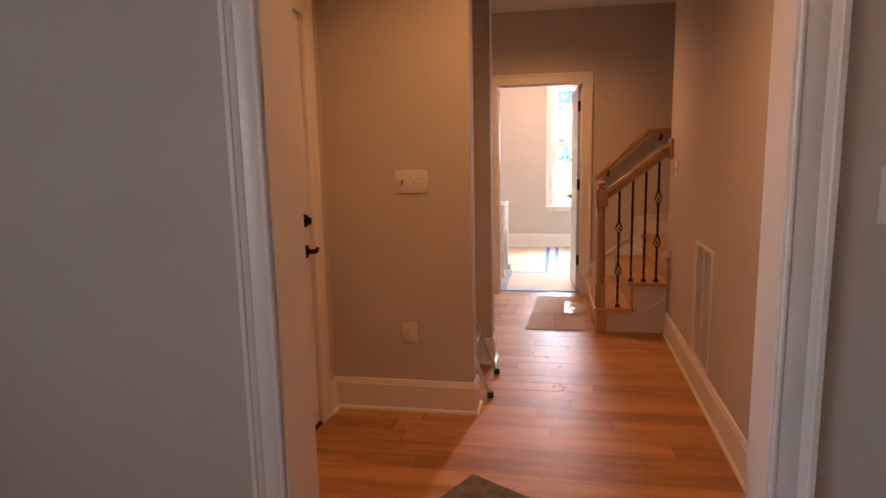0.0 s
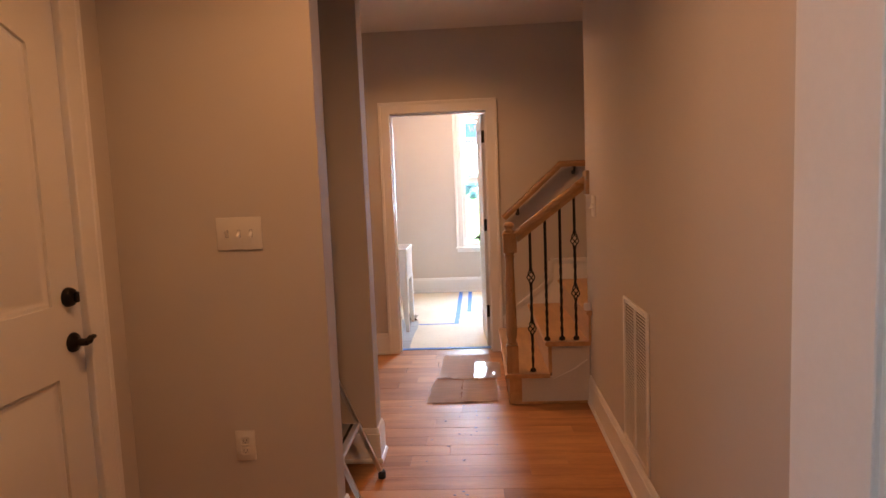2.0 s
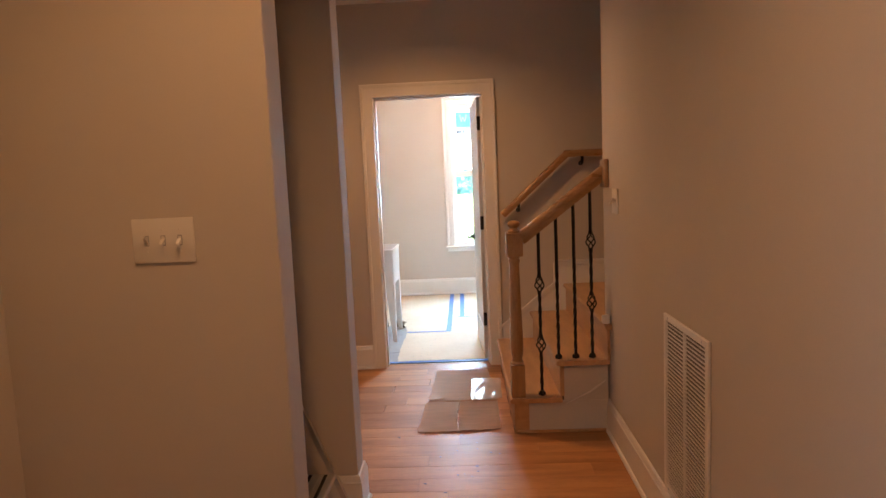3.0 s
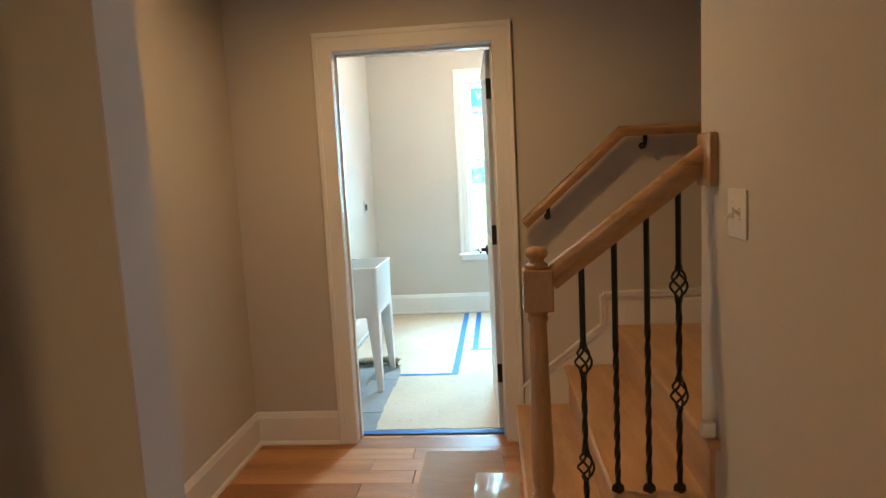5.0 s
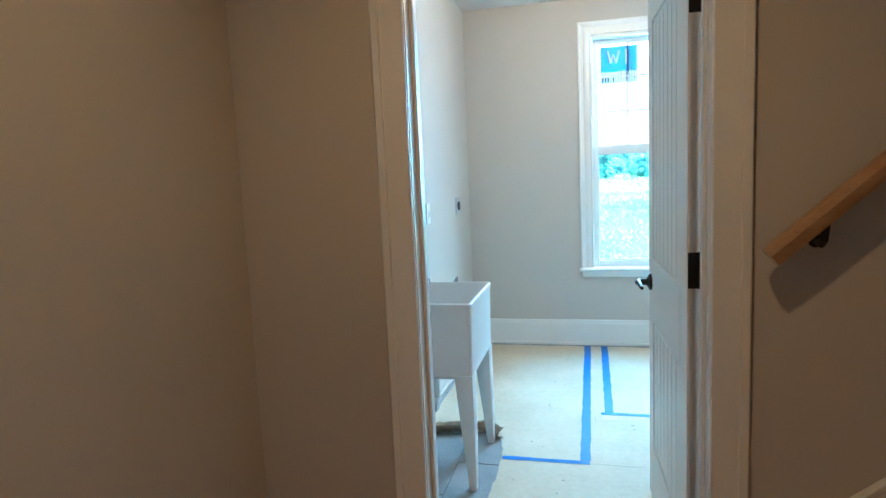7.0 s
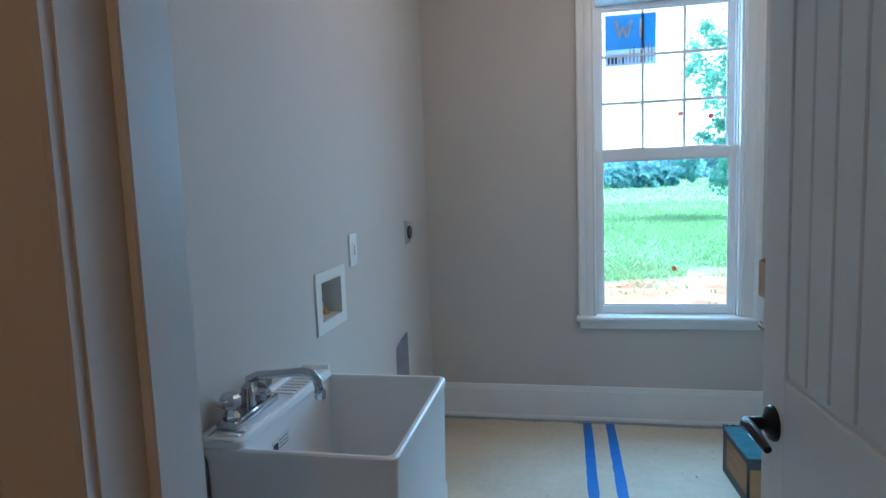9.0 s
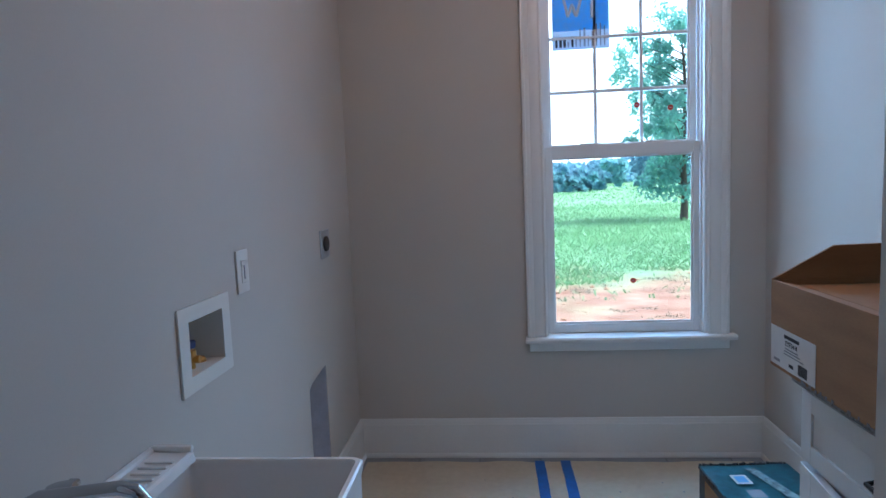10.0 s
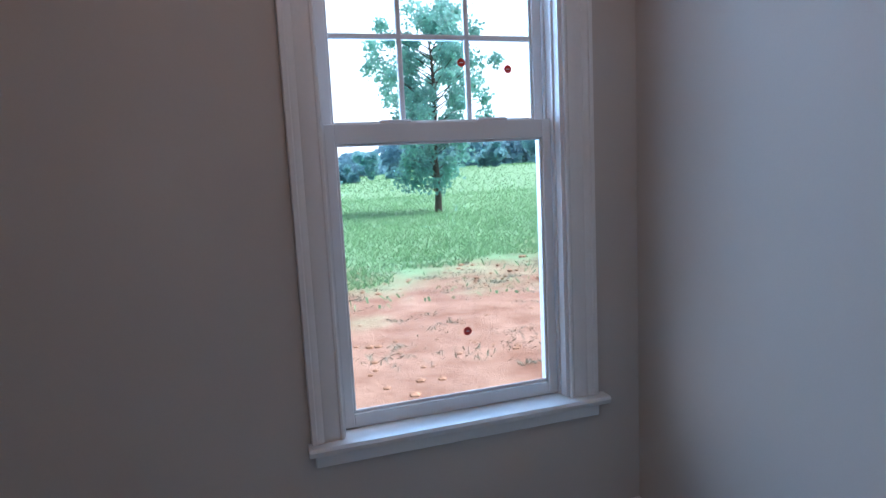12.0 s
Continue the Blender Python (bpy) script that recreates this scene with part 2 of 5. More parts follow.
def shade(mesh, angle=28):
    bm = bmesh.new()
    bm.from_mesh(mesh)
    for f in bm.faces:
        f.smooth = True
    for e in bm.edges:
        e.smooth = len(e.link_faces) == 2 and e.calc_face_angle(0) < radians(angle)
    bm.to_mesh(mesh)
    bm.free()


def part(name, bm, material, parent=None, label="", m=ID):
    """Links a bmesh, built in the frame m, as one mesh object under its parent."""
    bm.transform(PLACE[parent].inverted() @ m if parent else m)
    bmesh.ops.recalc_face_normals(bm, faces=bm.faces)
    mesh = bpy.data.meshes.new(name)
    bm.to_mesh(mesh)
    bm.free()
    shade(mesh)
    mesh.materials.append(material)
    ob = new(name, mesh)
    if parent:
        ob.parent = parent
    PLACE[ob] = PLACE[parent] if parent else ID
    return tagged(ob, label)


def solo(name, bm, material, label="", category="", group="", kind="", m=ID, base=None):
    """A top-level thing that is one mesh, with its origin at base."""
    at = Matrix.Translation(base) if base else ID
    bm.transform(at.inverted() @ m)
    ob = part(name, bm, material)
    ob.matrix_basis = at
    PLACE[ob] = at
    return tagged(ob, label, category, group, kind)


def thing(name, m, label="", category="", group="", kind=""):
    """An Empty at the base of a thing, to parent its parts."""
    ob = new(name)
    ob.empty_display_size = 0.1
    ob.matrix_basis = m
    PLACE[ob] = m.copy()
    return tagged(ob, label, category, group, kind)


def T(x, y, z):
    return Matrix.Translation((x, y, z))


def box(bm, x0, x1, y0, y1, z0, z1, bevel=0.0, seg=1):
    vs = [bm.verts.new((x, y, z)) for x in (x0, x1) for y in (y0, y1) for z in (z0, z1)]
    fs = [bm.faces.new([vs[i] for i in q]) for q in ((0, 1, 3, 2), (4, 6, 7, 5), (0, 4, 5, 1), (2, 3, 7, 6), (0, 2, 6, 4), (1, 5, 7, 3))]
    if bevel:
        es = list({e for f in fs for e in f.edges})
        bmesh.ops.bevel(bm, geom=es, offset=bevel, segments=seg, affect="EDGES", profile=0.5)
    return bm


def B(*a, **k):
    return box(bmesh.new(), *a, **k)


def prism(bm, pts, a, b, to3):
    """The outline pts (2D) extruded from a to b; to3(p, q, s) gives the place."""
    lo = [bm.verts.new(to3(p, q, a)) for p, q in pts]
    hi = [bm.verts.new(to3(p, q, b)) for p, q in pts]
    n = len(pts)
    bm.faces.new(lo[::-1]), bm.faces.new(hi)
    for i in range(n):
        bm.faces.new((lo[i], lo[(i + 1) % n], hi[(i + 1) % n], hi[i]))
    return bm


def lathe(bm, prof, m=ID, seg=24):
    """Turns (radius, height) round z."""
    rings = []
    for r, z in prof:
        rings.append([bm.verts.new(m @ Vector((r * math.cos(2 * math.pi * i / seg), r * math.sin(2 * math.pi * i / seg), z))) for i in range(seg)])
    for a, b in zip(rings, rings[1:]):
        for i in range(seg):
            bm.faces.new((a[i], a[(i + 1) % seg], b[(i + 1) % seg], b[i]))
    bm.faces.new(rings[0][::-1]), bm.faces.new(rings[-1])
    return bm


def tube(bm, pts, r, seg=10, square=False, twist=0.0):
    """A rod along pts; r is one radius or one for each point."""
    pts = [Vector(p) for p in pts]
    rings = []
    up = Vector((0, 0, 1))
    for i, p in enumerate(pts):
        d = (pts[min(i + 1, len(pts) - 1)] - pts[max(i - 1, 0)]).normalized()
        u = d.cross(up if abs(d.z) < 0.95 else Vector((0, 1, 0))).normalized()
        v = u.cross(d)
        rr = r[i] if isinstance(r, (list, tuple)) else r
        off = twist * i + (math.pi / 4 if square else 0)
        rings.append([bm.verts.new(p + rr * (u * math.cos(off + 2 * math.pi * k / seg) + v * math.sin(off + 2 * math.pi * k / seg))) for k in range(seg)])
    for a, b in zip(rings, rings[1:]):
        for k in range(seg):
            bm.faces.new((a[k], a[(k + 1) % seg], b[(k + 1) % seg], b[k]))
    bm.faces.new(rings[0][::-1]), bm.faces.new(rings[-1])
    return bm


def slab_with_holes(u0, u1, v0, v1, w0, w1, holes, to3):
    """A wall sheet as one mesh of blocks round rectangular holes (u0, u1, v0, v1)."""
    bm = bmesh.new()
    us = sorted({u0, u1, *(h[0] for h in holes), *(h[1] for h in holes)})
    for a, b in zip(us, us[1:]):
        cuts = sorted((h[2], h[3]) for h in holes if h[0] < (a + b) / 2 < h[1])
        v = v0
        for c, d in [*cuts, (v1, v1)]:
            if c - v > 1e-4:
                prism(bm, ((a, v), (b, v), (b, c), (a, c)), w0, w1, to3)
            v = d
    bmesh.ops.remove_doubles(bm, verts=bm.verts, dist=1e-5)
    return bm


def alongx(u, v, w):
    return (u, w, v)


def alongy(u, v, w):
    return (w, u, v)


def structure(name, bm, material, label, category, m=ID):
    return solo(name, bm, material, label, category, "", "structure", m)


# the hall's long wall stands a hair out of square
WR = T(1.338, 1.31, 0) @ pose(0, 0, 0, 0, 0, -1.09)


def base_profile(h):
    """Baseboard section: (out from the wall, up)."""
    return [(0, 0), (0.027, 0), (0.027, 0.010), (0.022, 0.019), (0.016, 0.022), (0.016, h - 0.030), (0.013, h - 0.026), (0.013, h - 0.020), (0.010, h - 0.012), (0.009, h - 0.004), (0.005, h), (0, h)]


def baseboard(bm, p, q, out, h=0.18, trim0=0.0, trim1=0.0):
    """A run from p to q (x, y), its face turned towards out; trims mitre the ends per unit of depth."""
    p, q, out = Vector((*p, 0)), Vector((*q, 0)), Vector((*out, 0))
    d = (q - p).normalized()
    ends = []
    for e, s in ((p, trim0), (q, trim1)):
        ends.append([bm.verts.new(e + out * (o + 0.0005) + Vector((0, 0, z)) + d * s * o) for o, z in base_profile(h)])
    a, b = ends
    n = len(a)
    bm.faces.new(a[::-1]), bm.faces.new(b)
    for i in range(n):
        bm.faces.new((a[i], a[(i + 1) % n], b[(i + 1) % n], b[i]))
    return bm


def casing_profile(w):
    """Door casing section: (across, out)."""
    return [(0, 0), (0, 0.011), (0.004, 0.014), (0.010, 0.014), (0.014, 0.011), (0.022, 0.012), (w * 0.55, 0.016), (w * 0.62, 0.014), (w * 0.68, 0.018), (w - 0.018, 0.020), (w - 0.014, 0.024), (w - 0.002, 0.024), (w, 0.021), (w, 0)]


def flat_profile(w):
    """Plain casing section with a raised outer band."""
    return [(0, 0), (0, 0.013), (0.004, 0.016), (w - 0.026, 0.018), (w - 0.023, 0.023), (w - 0.004, 0.024), (w, 0.021), (w, 0)]


def casing(bm, x0, x1, top, wide, y, out, bottom=0.0, sides=("l", "h", "r"), plain=False):
    """Casing round an opening x0..x1 in the plane y, standing proud along out (+1 or -1), mitred."""
    runs = {"l": ((x0, -1), True), "r": ((x1, 1), True)}
    prof = flat_profile(wide) if plain else casing_profile(wide)
    n = len(prof)
    for key in sides:
        if key == "h":
            a = [bm.verts.new((x0 - c, y + out * o, top + c)) for c, o in prof]
            b = [bm.verts.new((x1 + c, y + out * o, top + c)) for c, o in prof]
        else:
            (x, s), _ = runs[key]
            a = [bm.verts.new((x + s * c, y + out * o, bottom)) for c, o in prof]
            b = [bm.verts.new((x + s * c, y + out * o, top + c)) for c, o in prof]
        bm.faces.new(a[::-1]), bm.faces.new(b)
        for i in range(n):
            bm.faces.new((a[i], a[(i + 1) % n], b[(i + 1) % n], b[i]))
    return bm

# ---- large structure ----
H1, H2 = 2.72, 2.64

# back room where the walk begins
structure("floor_back_room", B(-1.6, 2.4, -2.3, 1.24, -0.12, 0.0), OAK, "honey-brown oak floor of the back room", "floor")
structure("wall_back_west", slab_with_holes(-2.42, 1.17, 0, H1, -1.72, -1.6, [(-1.3, 0.1, 0.8, 2.2)], alongy), WALL, "greige painted wall with a window opening", "wall")
structure("wall_back_east", B(2.4, 2.52, -2.42, 1.17, 0, H1), WALL, "plain greige painted wall", "wall")
structure("wall_back_south", B(-1.6, 2.4, -2.42, -2.3, 0, H1), WALL, "plain greige painted wall", "wall")
structure("ceiling_back_room", B(-1.72, 2.52, -2.42, 1.17, H1, H1 + 0.1), CEIL, "plain off-white painted ceiling", "ceiling")
structure("wall_entry", slab_with_holes(-1.72, 2.52, 0, H1, 1.17, 1.31, [(-0.19, 1.065, 0, 2.09)], alongx), WALL, "greige painted wall with a wide cased opening", "wall")

structure("wall_entry_return", B(-0.659, -0.1895, 1.3105, 1.364, 0, H1), WALL, "thicker greige painted end of the entry wall", "wall")

# hall
hall_floor = structure("floor_hall", B(-1.35, 1.45, 1.24, 5.86, -0.12, -0.008), GAP, "honey-coloured oak strip floor with a satin finish", "floor")
structure("wall_hall_west", slab_with_holes(1.31, 2.845, 0, H1, -0.78, -0.66, [(1.745, 2.645, 0, 2.105)], alongy), WALL, "greige painted wall with an entry door", "wall")
structure("wall_switch", B(-1.35, 0.128, 2.845, 2.97, 0, H1, bevel=0.003), WALL, "greige painted wall with a triple switch", "wall")
structure("wall_stub", B(-1.35, 0.145, 3.66, 3.79, 0, H1, bevel=0.003), WALL, "end of a greige painted partition wall", "wall")
structure("wall_nook", B(-1.35, -1.25, 2.97, 3.66, 0, H1), WALL, "greige painted back wall of the nook", "wall")
structure("wall_hall_north_west", B(-0.675, -0.555, 3.79, 5.78, 0, H1), WALL, "greige painted hall wall", "wall")
structure("wall_hall_east", B(0, 0.12, 0.0, 3.26, 0, H1, bevel=0.003), WALL, "long greige painted hall wall", "wall", WR)
structure("wall_laundry_door", slab_with_holes(-0.675, 3.0, 0, H1, 5.78, 5.90, [(-0.02, 0.819, 0, 2.065)], alongx), WALL, "greige painted wall with the laundry doorway", "wall")
structure("wall_stair_south", B(1.521, 3.0, 4.44, 4.565, 0, H1), WALL, "greige painted wall beside the landing", "wall")
structure("wall_stair_east", B(2.9, 3.0, 4.565, 5.78, 0, H1), WALL, "greige painted wall behind the landing", "wall")
structure("ceiling_hall", B(-1.35, 3.0, 1.17, 5.90, H1, H1 + 0.1), CEIL, "off-white textured hall ceiling", "ceiling")

# laundry room
laundry_floor = structure("floor_laundry", B(-0.575, 1.67, 5.86, 9.0, -0.12, -0.007), GROUT, "grey tile floor, mostly covered with paper", "floor")
WBOX = (7.272, 7.458, 0.945, 1.085)
structure("wall_laundry_west", slab_with_holes(5.90, 8.92, 0, H2, -0.575, -0.455, [WBOX, (8.14, 8.372, 0.21, 0.655)], alongy), WALL, "greige painted laundry wall with a cut-out vent hole", "wall")
structure("wall_laundry_north", slab_with_holes(-0.575, 1.67, 0, H2, 8.92, 9.10, [(0.503, 1.28, 0.60, 2.37)], alongx), WALL, "greige painted outer wall with a window", "wall")
structure("wall_laundry_east", B(1.55, 1.67, 5.90, 8.92, 0, H2), WALL, "greige painted laundry wall", "wall")
structure("ceiling_laundry", B(-0.575, 1.67, 5.90, 9.10, H2, H2 + 0.18), CEIL, "plain white laundry ceiling", "ceiling")


def skirting(p, q, out, h=0.18, t0=0.0, t1=0.0, m=ID):
    structure("baseboard", baseboard(bmesh.new(), p, q, out, h, t0, t1), TRIM, "white painted baseboard with a moulded top and shoe", "baseboard", m)


skirting((-0.66, 1.31), (-0.66, 1.665), (1, 0))
skirting((-0.66, 2.728), (-0.66, 2.845), (1, 0), t1=-1)
skirting((-0.66, 2.845), (0.128, 2.845), (0, -1), t0=1, t1=1)
skirting((0.128, 2.845), (0.128, 2.97), (1, 0), t0=-1, t1=1)
skirting((0.128, 2.97), (-1.25, 2.97), (0, 1), t0=-1)
skirting((-1.25, 3.66), (0.145, 3.66), (0, -1), t1=1)
skirting((0.145, 3.66), (0.145, 3.79), (1, 0), t0=-1, t1=1)
skirting((0.145, 3.79), (-0.555, 3.79), (0, 1), t0=-1, t1=-1)
skirting((-0.555, 3.79), (-0.555, 5.78), (1, 0), t0=1, t1=-1)
skirting((-0.555, 5.78), (-0.098, 5.78), (0, -1), t0=1)
skirting((0, 0.0), (0, 3.165), (-1, 0), m=WR)
skirting((-0.455, 8.92), (-0.455, 5.90), (1, 0), 0.2, t0=1)
skirting((-0.455, 8.92), (1.55, 8.92), (0, -1), 0.2, t0=1, t1=-1)
skirting((1.55, 8.92), (1.55, 7.394), (-1, 0), 0.2, t0=1)

# ---- wide cased opening ----
opening = thing("opening_trim", T(0.44, 1.24, 0), "white painted jamb and fluted casing of a wide opening", "door frame", kind="structure")
part("jamb", B(-0.189, -0.155, 1.168, 1.366, 0, 2.069, bevel=0.0015), TRIM, opening)
part("jamb", B(1.045, 1.065, 1.168, 1.312, 0, 2.07, bevel=0.0015), TRIM, opening)
part("head_jamb", B(-0.19, 1.065, 1.168, 1.312, 2.07, 2.09), TRIM, opening)
part("casing", casing(bmesh.new(), -0.161, 1.051, 2.076, 0.092, 1.17, -1), TRIM, opening)
part("casing", casing(bmesh.new(), -0.098, 1.051, 2.076, 0.092, 1.31, 1, sides=("h", "r")), TRIM, opening)


# ---- entry door on the hall's west wall ----
def lever(parent, at, side, along, reach=1.0, name="lever_handle"):
    """A round rose with a curved lever; side: the way out of the leaf, along: the way that the lever points."""
    at, side, along = Vector(at), Vector(side).normalized(), Vector(along).normalized()
    turn = side.to_track_quat("Z", "Y").to_matrix().to_4x4()
    bm = bmesh.new()
    lathe(bm, [(0.034, 0), (0.034, 0.004), (0.031, 0.009), (0.020, 0.014), (0.013, 0.020), (0.012, 0.048)], Matrix.Translation(at) @ turn, 24)
    pts = [at + side * 0.046 - along * 0.004, at + side * 0.052 + along * 0.012, at + side * 0.053 + along * reach * 0.04 + Vector((0, 0, 0.006)), at + side * 0.052 + along * reach * 0.08 + Vector((0, 0, 0.001)), at + side * 0.05 + along * reach * 0.112 - Vector((0, 0, 0.004))]
    tube(bm, pts, [0.012, 0.0125, 0.010, 0.009, 0.007], 10)
    return part(name, bm, BRONZE, parent, "oil-rubbed bronze lever handle")


def arch(y, a, b, side, apex):
    k = (y - (a + b) / 2) / ((b - a) / 2)
    return apex - (apex - side) * k * k


door1 = thing("door_1", T(-0.67, 2.195, 0), "closed white two-panel arch-top entry door with bronze hardware", "door", kind="structure")
ym = T(-0.66, 0, 0) @ pose(0, 0, 0, 0, 0, 90)
part("casing", casing(bmesh.new(), 1.771, 2.619, 2.083, 0.1, 0, -1, plain=True), TRIM, door1, m=ym)
bm = bmesh.new()
box(bm, -0.782, -0.656, 1.745, 1.766, 0, 2.088), box(bm, -0.782, -0.656, 2.624, 2.645, 0, 2.088), box(bm, -0.782, -0.656, 1.745, 2.645, 2.088, 2.105)
part("jamb", bm, TRIM, door1)
bm = bmesh.new()
F0, F1 = -0.684, -0.673
box(bm, -0.72, F0, 1.770, 2.620, 0.012, 2.083)
PA, PB = 1.905, 2.485
for y0, y1 in ((1.770, PA), (PB, 2.620)):
    box(bm, F0, F1, y0, y1, 0.012, 2.083)
box(bm, F0, F1, PA, PB, 0.012, 0.24)
box(bm, F0, F1, PA, PB, 0.83, 1.07)
top = [(PA + (PB - PA) * i / 16, arch(PA + (PB - PA) * i / 16, PA, PB, 1.90, 1.968)) for i in range(17)]
prism(bm, [*top, (PB, 2.083), (PA, 2.083)], F0, F1, lambda p, q, s: (s, p, q))
leaf1 = part("leaf", bm, DOORP, door1)


def raised_field(a, b, z0, side, apex, parent):
    """The raised field of a door panel, with sloped edges."""
    bm = bmesh.new()
    rings = []
    for inset, depth in ((0.002, F0 + 0.0005), (0.012, F0 + 0.004), (0.020, F0 + 0.0005), (0.028, F0 + 0.0005), (0.05, F1 - 0.003)):
        c, d = a + inset, b - inset
        pts = [(c, z0 + inset), (d, z0 + inset)] + [(d - (d - c) * i / 14, arch(d - (d - c) * i / 14, c, d, side - inset, apex - inset)) for i in range(15)]
        rings.append([bm.verts.new((depth, p, q)) for p, q in pts])
    for r, s in zip(rings, rings[1:]):
        for i in range(len(r)):
            bm.faces.new((r[i], r[(i + 1) % len(r)], s[(i + 1) % len(r)], s[i]))
    bm.faces.new(rings[-1])
    return part("panel", bm, DOORP, parent)


raised_field(PA, PB, 1.07, 1.90, 1.968, leaf1)
raised_field(PA, PB, 0.24, 0.83, 0.8301, leaf1)
bm = bmesh.new()
lathe(bm, [(0.033, 0), (0.033, 0.008), (0.029, 0.018), (0.022, 0.024), (0.012, 0.027)], T(F1, 2.56, 1.09) @ pose(0, 0, 0, 0, 90, 0))
box(bm, F1 + 0.024, F1 + 0.040, 2.554, 2.566, 1.072, 1.108, bevel=0.003)
part("deadbolt", bm, BRONZE, door1, "round bronze deadbolt turn")
lever(door1, (F1, 2.565, 0.935), (1, 0, 0), (0, 0.9, 0.3), 0.4)
part("threshold", B(-0.74, -0.655, 1.766, 2.624, -0.004, 0.012, bevel=0.003), BRONZE, door1)

# ---- laundry doorway ----
door2 = thing("door_2", T(0.39, 5.84, 0), "open white plank-panel laundry door with black hinges", "door", kind="structure")
part("casing", casing(bmesh.new(), -0.002, 0.801, 2.047, 0.095, 5.78, -1, plain=True), TRIM, door2)
part("casing", casing(bmesh.new(), -0.002, 0.806, 2.047, 0.095, 5.90, 1), TRIM, door2)
bm = bmesh.new()
box(bm, -0.02, 0.0, 5.778, 5.902, 0, 2.045), box(bm, 0.799, 0.819, 5.778, 5.902, 0, 2.045), box(bm, -0.02, 0.819, 5.778, 5.902, 2.045, 2.065)
part("jamb", bm, TRIM, door2)
bm = bmesh.new()
box(bm, 0.0, 0.011, 5.828, 5.862, 0, 2.034, bevel=0.002), box(bm, 0.788, 0.799, 5.828, 5.862, 0, 2.034, bevel=0.002), box(bm, 0.0, 0.799, 5.828, 5.862, 2.034, 2.045)
part("door_stop", bm, TRIM, door2)
part("strike_plate", B(0.0, 0.0025, 5.866, 5.896, 0.90, 0.96), BRONZE, door2, "dark bronze strike plate")
LEAFM = T(0.796, 5.907, 0.014) @ pose(0, 0, 0, 0, 0, 92.7)
LW, LH, ST = 0.765, 2.022, 0.105
bm = bmesh.new()
box(bm, 0.0, LW, 0.008, 0.027, 0, LH)
for x0, x1, z0, z1 in ((0, ST, 0, LH), (LW - ST, LW, 0, LH), (ST, LW - ST, 0, 0.225), (ST, LW - ST, 0.755, 1.005), (ST, LW - ST, LH - 0.115, LH)):
    box(bm, x0, x1, 0.0, 0.035, z0, z1, bevel=0.0015)
leaf2 = part("leaf", bm, DOORP, door2, m=LEAFM)
for z0, z1 in ((0.225, 0.755), (1.005, LH - 0.115)):
    for i in range(7):
        w = (LW - 2 * ST) / 7
        bm = bmesh.new()
        for y0, y1 in ((0.025, 0.0318), (0.0032, 0.010)):
            box(bm, ST + i * w + 0.0025, ST + (i + 1) * w - 0.0025, y0, y1, z0 + 0.012, z1 - 0.012, bevel=0.003)
        part("panel_board", bm, DOORP, leaf2, m=LEAFM)
for hz in (1.826, 1.068, 0.313):
    bm = bmesh.new()
    box(bm, -0.0025, 0.0, 0.002, 0.033, hz - 0.052, hz + 0.052, bevel=0.0008)
    tube(bm, [(-0.004, -0.004, hz - 0.055), (-0.004, -0.004, hz + 0.055)], 0.0075, 10)
    part("hinge", bm, IRON, door2, "black door hinge", m=LEAFM)
    part("hinge_leaf", B(0.7965, 0.7990, 5.868, 5.9015, hz - 0.038, hz + 0.066, bevel=0.0008), IRON, door2, "black hinge leaf on the jamb")
at = LEAFM @ Vector((LW - 0.06, 0.035, 0.908))
wy = (LEAFM.to_3x3() @ Vector((0, 1, 0)), LEAFM.to_3x3() @ Vector((-1, 0, 0)))
lever(leaf2, at, wy[0], wy[1])
at = LEAFM @ Vector((LW - 0.06, 0.0, 0.908))
lever(leaf2, at, -wy[0], wy[1])
part("latch_plate", B(LW, LW + 0.002, 0.006, 0.029, 0.895, 0.955), BRONZE, leaf2, m=LEAFM)

# ---- laundry window ----
win = thing("window_1", T(0.9, 8.95, 0.6), "white double-hung window with six upper panes and a deep stool", "window", kind="structure")
part("casing", casing(bmesh.new(), 0.514, 1.278, 2.366, 0.098, 8.92, -1, bottom=0.618), TRIM, win)
bm = bmesh.new()
prism(bm, [(8.868, 0.600), (8.866, 0.608), (8.872, 0.617), (8.99, 0.618), (8.99, 0.592), (8.872, 0.592)], 0.405, 1.405, lambda p, q, s: (s, p, q))
part("sill", bm, TRIM, win)
part("apron", B(0.424, 1.378, 8.898, 8.9195, 0.545, 0.592, bevel=0.003), TRIM, win)
bm = bmesh.new()
box(bm, 0.503, 0.519, 8.921, 9.098, 0.619, 2.366), box(bm, 1.266, 1.28, 8.921, 9.098, 0.619, 2.366), box(bm, 0.519, 1.266, 8.921, 9.098, 2.348, 2.366), box(bm, 0.503, 1.28, 8.99, 9.098, 0.60, 0.618)
for x0, x1 in ((0.519, 0.525), (1.260, 1.266)):
    box(bm, x0, x1, 8.955, 8.968, 0.62, 2.35), box(bm, x0, x1, 9.008, 9.018, 0.62, 2.35), box(bm, x0, x1, 9.058, 9.07, 0.62, 2.35)
part("window_frame", bm, VINYL, win)


